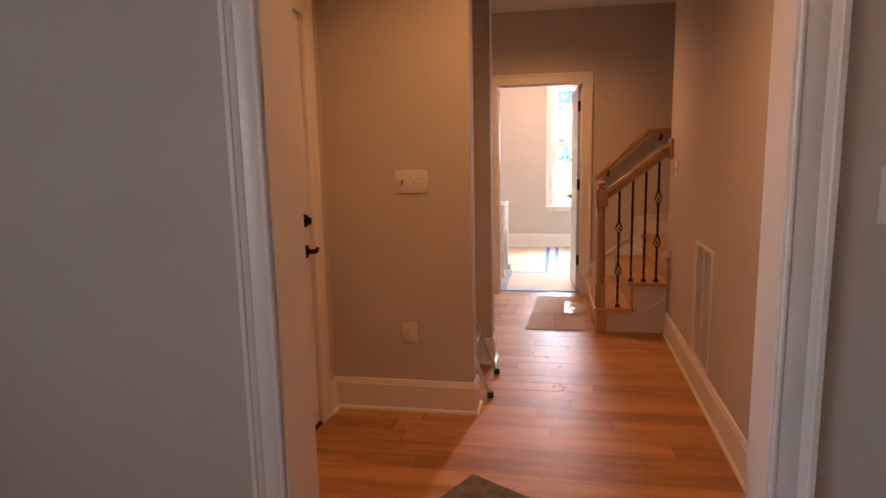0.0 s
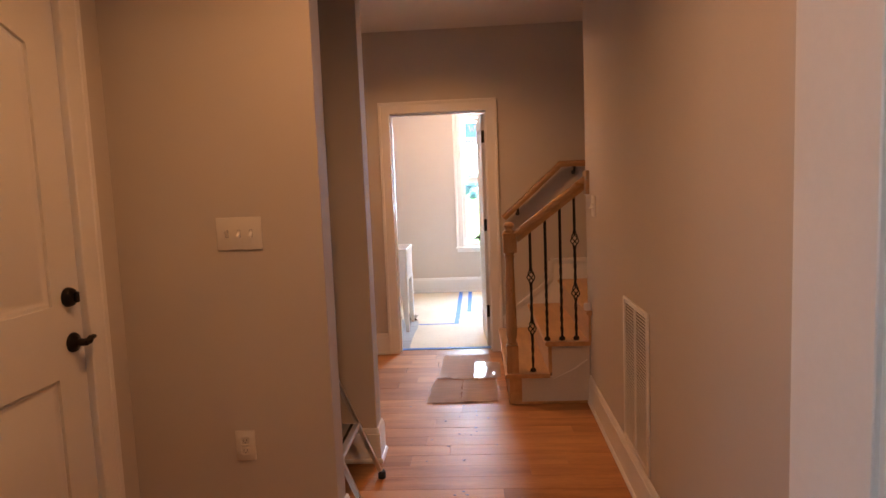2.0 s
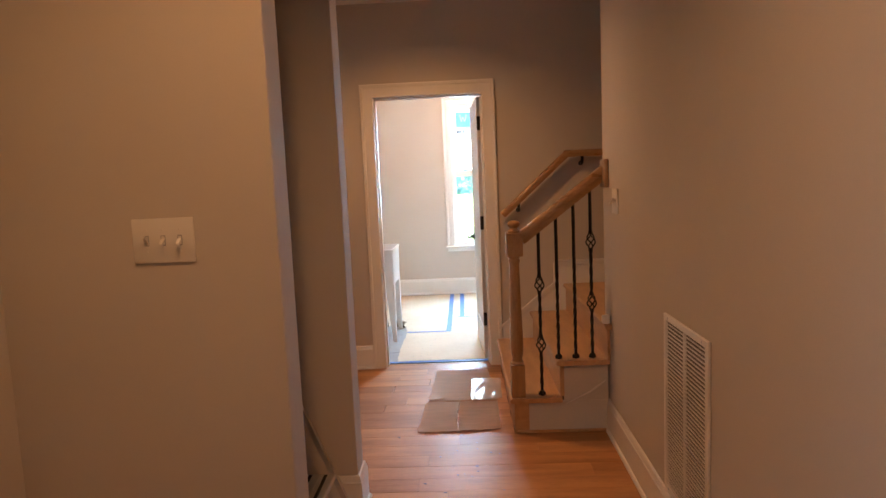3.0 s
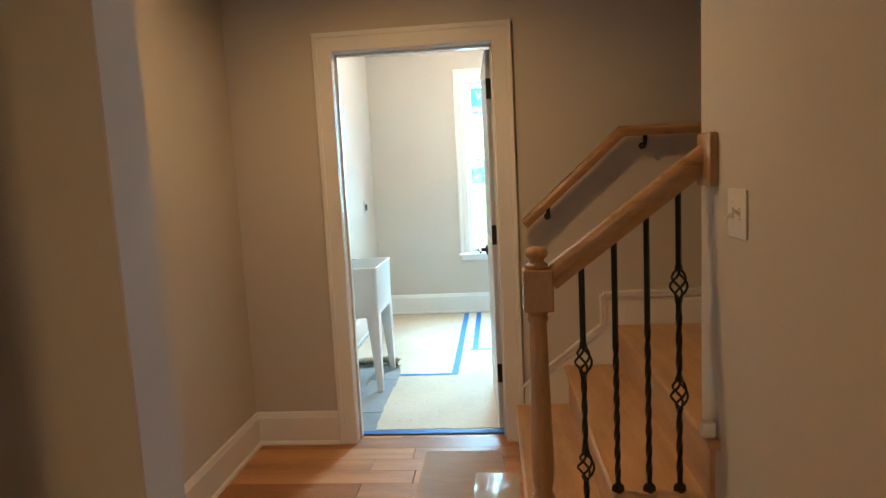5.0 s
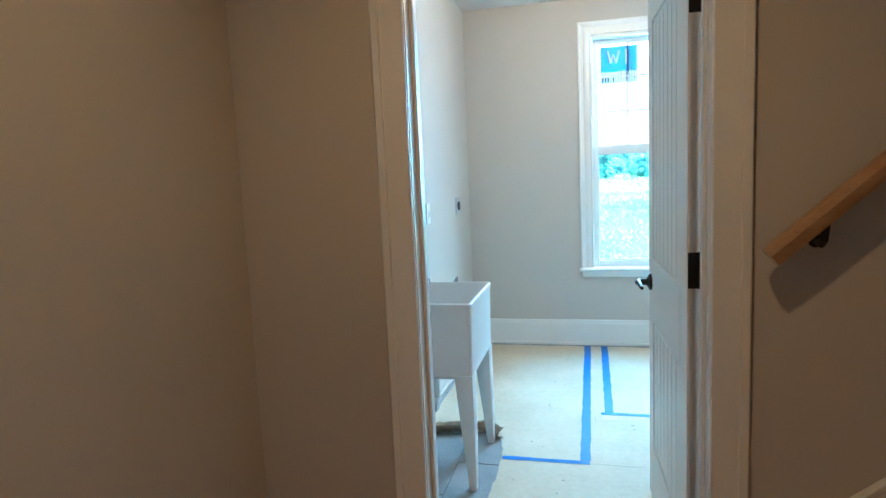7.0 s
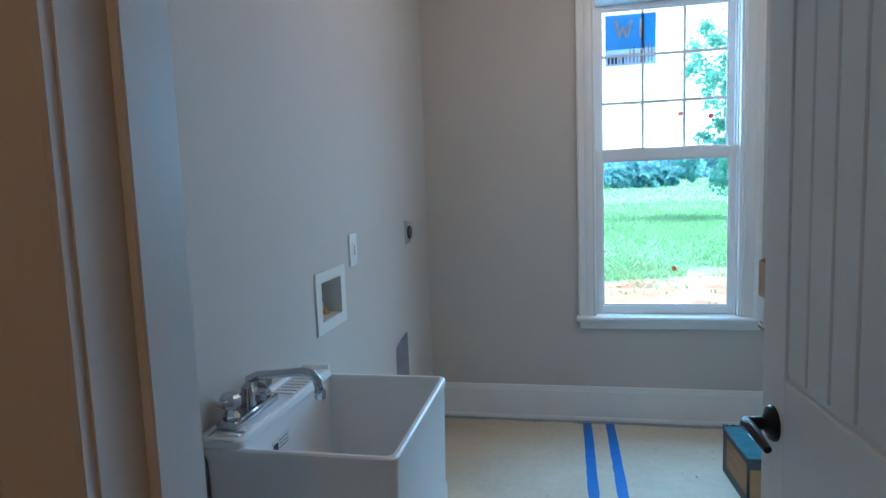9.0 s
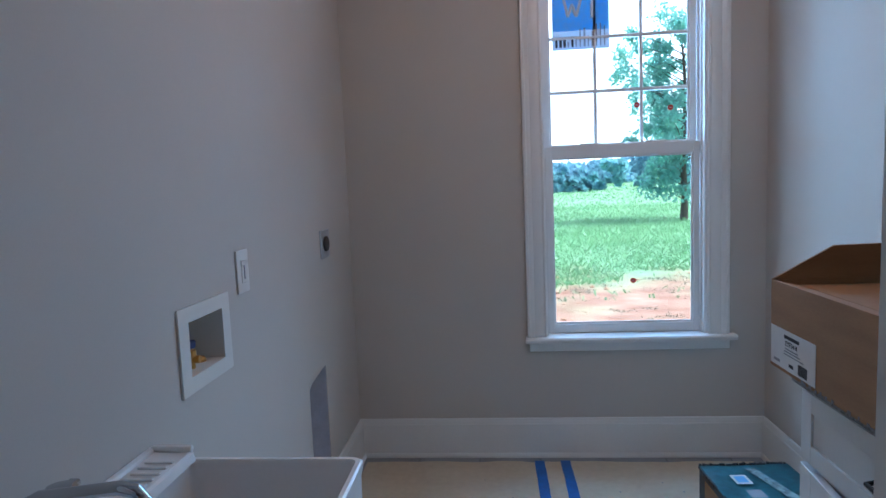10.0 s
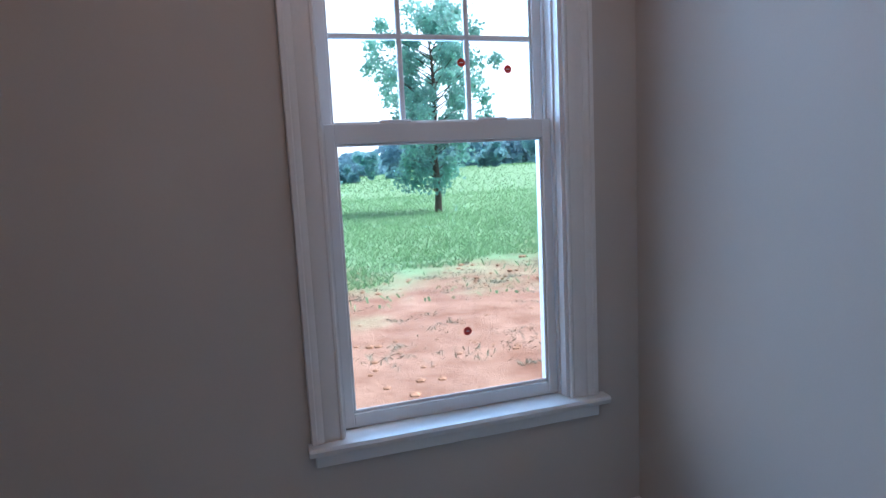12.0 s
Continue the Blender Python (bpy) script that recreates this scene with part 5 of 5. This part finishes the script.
for i in range(9):
    part("barcode_bar", B(BX0 - 0.0018, BX0 - 0.0012, 7.268 + i * 0.0046, 7.2705 + i * 0.0046, 0.925, 0.949), INK, lab)


def lettering(text, size, m, material, parent):
    """A word in the built-in font, as a thin mesh."""
    curve = bpy.data.curves.new("lettering", "FONT")
    curve.body, curve.size, curve.align_x = text, size, "CENTER"
    curve.extrude = 0.0003
    ob = bpy.data.objects.new("lettering", curve)
    scene.collection.objects.link(ob)
    mesh = bpy.data.meshes.new_from_object(ob.evaluated_get(bpy.context.evaluated_depsgraph_get()))
    bpy.data.objects.remove(ob)
    bm = bmesh.new()
    bm.from_mesh(mesh)
    return part("lettering", bm, material, parent, m=m)


lettering("EYF24-R", 0.0165, T(BX0 - 0.0016, 7.340, 0.9765) @ pose(0, 0, 0, 90, 0, -90), INK, lab)
bm = bmesh.new()
rng = random.Random(3)
for i in range(46):
    y = rng.uniform(6.62, 7.30)
    w, h = rng.uniform(0.003, 0.012), rng.uniform(0.002, 0.008)
    box(bm, BX0 - 0.0012, BX0 + 0.004, y, y + w, BZ0 + 0.0005, BZ0 + h)
tagged(part("scuffed_edge", bm, GREYINK, carton), "torn grey scuffs along the bottom edge", "", "", "stuff")

tm = T(1.24, 8.19, 0) @ pose(0, 0, 0, 0, 0, 3)
teal = thing("teal_box", tm, "opened teal printed carton on the floor paper", "box")
bm = bmesh.new()
hx, hy, hz = 0.172, 0.165, 0.215
for a in ((-hx, hx, -hy, hy, 0.004, 0.01), (-hx, -hx + 0.005, -hy, hy, 0.01, hz), (hx - 0.005, hx, -hy, hy, 0.01, hz), (-hx, hx, -hy, -hy + 0.005, 0.01, hz), (-hx, hx, hy - 0.005, hy, 0.01, hz)):
    box(bm, *a)
part("body", bm, DARKCARD, teal, "dark printed sides", m=tm)
part("side_print", B(-hx - 0.0015, -hx - 0.0005, -hy + 0.01, hy - 0.06, 0.05, hz - 0.03), CARD, teal, m=tm)
part("front_print", B(-hx + 0.01, hx - 0.14, -hy - 0.0015, -hy - 0.0005, 0.03, hz - 0.05), CARD, teal, m=tm)
bm = bmesh.new()
vs = [[bm.verts.new((-hx - 0.004 + (2 * hx + 0.008) * i / 10, -hy - 0.004 + (2 * hy + 0.008) * j / 10, hz + 0.003 + 0.006 * noise.noise(Vector((i * 0.4, j * 0.4, 9))))) for j in range(11)] for i in range(11)]
for i in range(10):
    for j in range(10):
        bm.faces.new((vs[i][j], vs[i + 1][j], vs[i + 1][j + 1], vs[i][j + 1]))
bmesh.ops.solidify(bm, geom=bm.faces[:], thickness=0.003)
part("lid", bm, TEAL, teal, "teal printed lid", m=tm)
stk = part("sticker", B(-0.095, -0.035, 0.0, 0.07, hz + 0.009, hz + 0.0095), LABELW, teal, "white sticker", m=tm)
part("sticker_print", B(-0.085, -0.045, 0.012, 0.058, hz + 0.0096, hz + 0.010), STICKB, stk, m=tm)
part("print_strip", B(-0.02, 0.02, -0.12, 0.12, hz + 0.0090, hz + 0.0094), mat("faded_print", (0.22, 0.31, 0.31), 0.6, vary=0.35, scale=30, bump=0), teal, "faded grey printed strip", m=tm @ T(0.035, 0.005, 0) @ pose(0, 0, 0, 0, 0, 14))
part("print_strip", B(-0.085, -0.03, -0.10, -0.045, hz + 0.0090, hz + 0.0094), GREYINK, teal, m=tm)
bm = bmesh.new()
rng = random.Random(14)
for i in range(26):
    u = -hx + 2 * hx * i / 26
    w = rng.uniform(0.006, 0.02)
    box(bm, u, u + w, hy - 0.001, hy + rng.uniform(0.003, 0.009), hz + 0.001, hz + rng.uniform(0.006, 0.013))
    box(bm, -hx - rng.uniform(0.0045, 0.007), -hx + 0.001, u, u + w, hz - rng.uniform(0.004, 0.014), hz + 0.004)
part("torn_edge", bm, DARKCARD, teal, "torn dark edges of the lid", m=tm)

# ---- outdoors ----
GZ = -0.42


def smooth(v):
    v = min(1.0, max(0.0, v))
    return v * v * (3 - 2 * v)


def rise(x, y):
    """The field climbs gently towards the east, far out."""
    return 2.0 * smooth((x - 10) / 42) * smooth((y - 40) / 70)


bm = bmesh.new()
n = 60
grid = [[None] * (n + 1) for _ in range(n + 1)]
for i in range(n + 1):
    for j in range(n + 1):
        u, v = (i / n * 2 - 1), j / n
        x, y = 400 * u * abs(u) + 3, 9.3 + 700 * v ** 3
        z = GZ + 0.10 * noise.noise(Vector((x * 0.25, y * 0.25, 0))) * min(1, (y - 9.3) / 4) + rise(x, y)
        grid[i][j] = bm.verts.new((x, y, z))
for i in range(n):
    for j in range(n):
        bm.faces.new((grid[i][j], grid[i + 1][j], grid[i + 1][j + 1], grid[i][j + 1]))
structure("ground", bm, GROUND, "red clay yard running out into a green meadow", "ground")
structure("ground_west", B(-400, -1.75, -300, 9.25, GZ - 0.2, GZ), GROUND, "open ground beside the house", "ground")


def quads(name, places, material, label, category, kind="stuff"):
    """Many small leaf or blade quads as one mesh: (centre, half side a, half side b)."""
    v, f = [], []
    for c, a, b in places:
        k = len(v)
        v += [c - a - b, c + a - b, c + a + b, c - a + b]
        f.append((k, k + 1, k + 2, k + 3))
    mesh = bpy.data.meshes.new(name)
    mesh.from_pydata(v, [], f)
    mesh.materials.append(material)
    return tagged(new(name, mesh), label, category, "", kind)


rng = random.Random(77)


def rvec(r):
    while True:
        v = Vector((r.uniform(-1, 1), r.uniform(-1, 1), r.uniform(-1, 1)))
        if 0.05 < v.length < 1:
            return v.normalized()


# tufts of meadow grass and weeds
blades = []
for i in range(40000):
    y = 15.0 + 34 * rng.random() ** 1.6
    x = 1.0 + (y - 7) * rng.uniform(-0.10, 0.62)
    edge = 17.5 + 0.28 * (x - 3) + 2.4 * noise.noise(Vector((x * 0.5, y * 0.5, 0)))
    if y < edge and rng.random() > 0.02:
        continue
    h = rng.uniform(0.05, 0.20) * (0.6 + 0.6 * min(1, max(0, (y - 16) / 10)))
    lean = Vector((rng.uniform(-1.3, 1.3), rng.uniform(-1.3, 1.3), 1)).normalized()
    side = Vector((rng.uniform(-1, 1), rng.uniform(-0.4, 0.4), 0)).normalized() * rng.uniform(0.005, 0.017)
    blades.append((Vector((x, y, GZ + h * 0.42 + rise(x, y))), side, lean * h * 0.5))
for i in range(12000):
    y = 45 + 120 * rng.random() ** 1.5
    x = 1.0 + (y - 7) * rng.uniform(-0.12, 0.64)
    k = y / 42
    lean = Vector((rng.uniform(-1.3, 1.3), rng.uniform(-1.3, 1.3), 1)).normalized()
    side = Vector((rng.uniform(-1, 1), rng.uniform(-0.4, 0.4), 0)).normalized() * rng.uniform(0.012, 0.035) * k
    blades.append((Vector((x, y, GZ + 0.06 * k + rise(x, y))), side, lean * rng.uniform(0.03, 0.07) * k))
quads("meadow_grass", blades, GRASS, "uneven tufts of green meadow grass", "grass")
weeds = []
for i in range(70):
    cx, cy = rng.uniform(1.2, 7.0), 11.5 + 7 * rng.random() ** 0.7
    wide = rng.uniform(0.05, 0.28)
    for k in range(int(30 + 120 * wide)):
        p = Vector((cx + rng.gauss(0, wide), cy + rng.gauss(0, wide * 0.6), GZ + rng.uniform(0.0, 0.03)))
        lean = Vector((rng.uniform(-1.5, 1.5), rng.uniform(-1.5, 1.5), 0.7)).normalized()
        side = Vector((rng.uniform(-1, 1), rng.uniform(-0.4, 0.4), 0)).normalized() * rng.uniform(0.003, 0.007)
        weeds.append((p, side, lean * rng.uniform(0.02, 0.05)))
quads("clay_weeds", weeds, WEED, "sparse grey-green weeds on the bare clay", "weeds")
bm = bmesh.new()
for i in range(1300):
    x, y = rng.uniform(1.0, 7.5), rng.uniform(10.5, 18.5)
    s = 0.010 + 0.045 * rng.random() ** 4
    m = T(x, y, GZ + s * 0.2) @ Matrix.Diagonal((1, rng.uniform(0.6, 1.2), 0.6, 1))
    bmesh.ops.create_icosphere(bm, subdivisions=1, radius=s, matrix=m)
solo("clay_clods", bm, mat("clay_clods", (0.50, 0.28, 0.16), 0.95, vary=0.2, bump=0.3), "scattered clods on the red clay", "clods", kind="stuff")

# lone tree in the meadow
TX, TY = 8.0, 32.0
tree = thing("tree", T(TX, TY, GZ), "tall leafy tree standing alone in the meadow", "tree")
bm = bmesh.new()
trunk_pts = [(TX, TY, GZ - 0.1), (TX + 0.04, TY, GZ + 0.9), (TX - 0.05, TY, GZ + 2.7), (TX + 0.1, TY, GZ + 5.0), (TX, TY, GZ + 6.6), (TX - 0.15, TY, GZ + 8.0)]
tube(bm, trunk_pts, [0.18, 0.14, 0.12, 0.09, 0.05, 0.015], 10)
clumps = []
for i in range(74):
    f = (i + 0.5) / 74
    z = GZ + 0.9 + 7.5 * f
    if f < 0.25 and i % 5 < 2:
        continue
    wide = 1.45 if f < 0.27 else 2.75 * math.sqrt(max(0.05, 1 - ((f - 0.58) / 0.46) ** 2))
    reach = wide * rng.uniform(0.35, 1.0) + 0.1
    a = i * 2.4 + rng.uniform(-0.6, 0.6)
    tip = Vector((TX + reach * math.cos(a), TY + reach * math.sin(a), z + reach * 0.12))
    root = Vector((TX, TY, z - reach * 0.35))
    mid = (tip + root) / 2 + Vector((0, 0, 0.12))
    tube(bm, [root, mid, tip], [0.03, 0.018, 0.006], 5)
    clumps.append((tip, rng.uniform(0.30, 0.62)))
    if reach > 1.0:
        clumps.append((mid + rvec(rng) * 0.3, rng.uniform(0.3, 0.5)))
part("trunk", bm, BARK, tree)
leaves = []
for c, r in clumps:
    for k in range(150):
        p = c + rvec(rng) * r * rng.random() ** 0.7 * rng.uniform(0.8, 1.35)
        a = rvec(rng)
        b = a.cross(rvec(rng)).normalized()
        s = rng.uniform(0.035, 0.085)
        leaves.append((p - Vector((TX, TY, GZ)), a * s, b * s * 0.7))
crown = quads("crown", leaves, LEAF, "", "")
crown.parent = tree

# far woods along the edge of the field
far = []
for i in range(150):
    x = -60 + 240 * rng.random()
    y = 175 + rng.uniform(-15, 40)
    hgt = rng.uniform(7, 12) if x > 36 else rng.uniform(3, 7)
    for k in range(4):
        c = Vector((x + rng.uniform(-3, 3), y, GZ + rise(x, y) + hgt * (0.14 + 0.22 * k)))
        for q in range(60):
            p = c + Vector((rvec(rng).x * hgt * 0.38, rvec(rng).y * 3, rvec(rng).z * hgt * 0.2))
            a = rvec(rng)
            b = a.cross(rvec(rng)).normalized()
            s = rng.uniform(0.35, 0.9)
            far.append((p, a * s, b * s))
bushes = []
for x0, y0, hgt in ((9, 112, 5.2), (12.5, 108, 3.6), (15.5, 114, 3.2), (20.5, 110, 5.4), (25, 112, 2.0), (2, 112, 5.0), (-7, 115, 5.5), (34, 118, 4.5), (44, 112, 5.5), (56, 116, 6.0)):
    for c in range(11):
        off = Vector((rng.gauss(0, hgt * 0.27), rng.uniform(-2, 2), hgt * (0.08 + 0.8 * rng.random() ** 1.2)))
        for q in range(90):
            p = Vector((x0, y0, GZ + rise(x0, y0))) + off + rvec(rng) * hgt * 0.17 * rng.random() ** 0.4
            p.z = max(p.z, GZ + rise(x0, y0) - 0.3)
            a = rvec(rng)
            b = a.cross(rvec(rng)).normalized()
            s = rng.uniform(0.15, 0.42)
            bushes.append((p, a * s, b * s))
quads("field_bushes", bushes, BUSHLEAF, "blue-green bushes standing in the far field, haze painted in", "bushes")
quads("far_woods", far, FARLEAF, "line of trees along the far field edge, haze painted in", "woods")

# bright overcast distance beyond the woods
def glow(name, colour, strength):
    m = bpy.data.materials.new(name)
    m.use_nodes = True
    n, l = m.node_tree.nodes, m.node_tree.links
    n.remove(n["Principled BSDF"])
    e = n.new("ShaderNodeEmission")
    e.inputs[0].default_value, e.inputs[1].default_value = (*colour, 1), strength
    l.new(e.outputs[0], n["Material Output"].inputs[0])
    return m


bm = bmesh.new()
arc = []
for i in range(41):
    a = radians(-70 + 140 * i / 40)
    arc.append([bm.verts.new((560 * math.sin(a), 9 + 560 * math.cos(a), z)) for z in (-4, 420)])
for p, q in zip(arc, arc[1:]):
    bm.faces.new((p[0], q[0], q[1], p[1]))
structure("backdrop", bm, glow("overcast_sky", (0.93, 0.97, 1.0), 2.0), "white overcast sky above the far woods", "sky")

# ---- floor boards and tiles ----
BOARD = {}


def board(length, width, material, parent, name, at, depth):
    key = (round(length, 2), round(width, 3), name)
    if key not in BOARD:
        bm = box(bmesh.new(), 0, key[0] - 0.0007, 0, width - 0.0007, -depth, 0, bevel=0.0008)
        bmesh.ops.recalc_face_normals(bm, faces=bm.faces)
        mesh = bpy.data.meshes.new(name)
        bm.to_mesh(mesh)
        bm.free()
        mesh.materials.append(material)
        BOARD[key] = mesh
    ob = new(name, BOARD[key])
    ob.parent = parent
    ob.location = at


rng = random.Random(4)
PW = 0.124
y = 1.242
while y < 5.86:
    x0 = -1.24 if 2.9 < y < 3.7 else -0.72
    x1 = 1.44 if y < 4.40 else 0.874
    x = x0
    first = rng.uniform(0.3, 1.1)
    while x < x1 - 0.02:
        l = min(first if x == x0 else rng.choice((0.6, 0.8, 1.0, 1.3, 1.6)), x1 - x)
        if x1 - x - l < 0.2:
            l = x1 - x
        w = min(PW, 5.86 - y)
        board(l, w, OAK, hall_floor, "plank", (x, y, rng.uniform(-0.0004, 0.0003)), 0.007)
        x += l
    y += PW
for i in range(7):
    for j in range(6):
        x, y = -0.45 + i * 0.305, 5.90 + j * 0.61 - (0.305 if i % 2 else 0)
        y0, y1 = max(5.9, y), min(8.92, y + 0.605)
        x1 = min(1.55, x + 0.30)
        if y1 - y0 > 0.02 and x1 - x > 0.02:
            board(x1 - x, y1 - y0, TILE, laundry_floor, "tile", (x, y0, 0), 0.006)
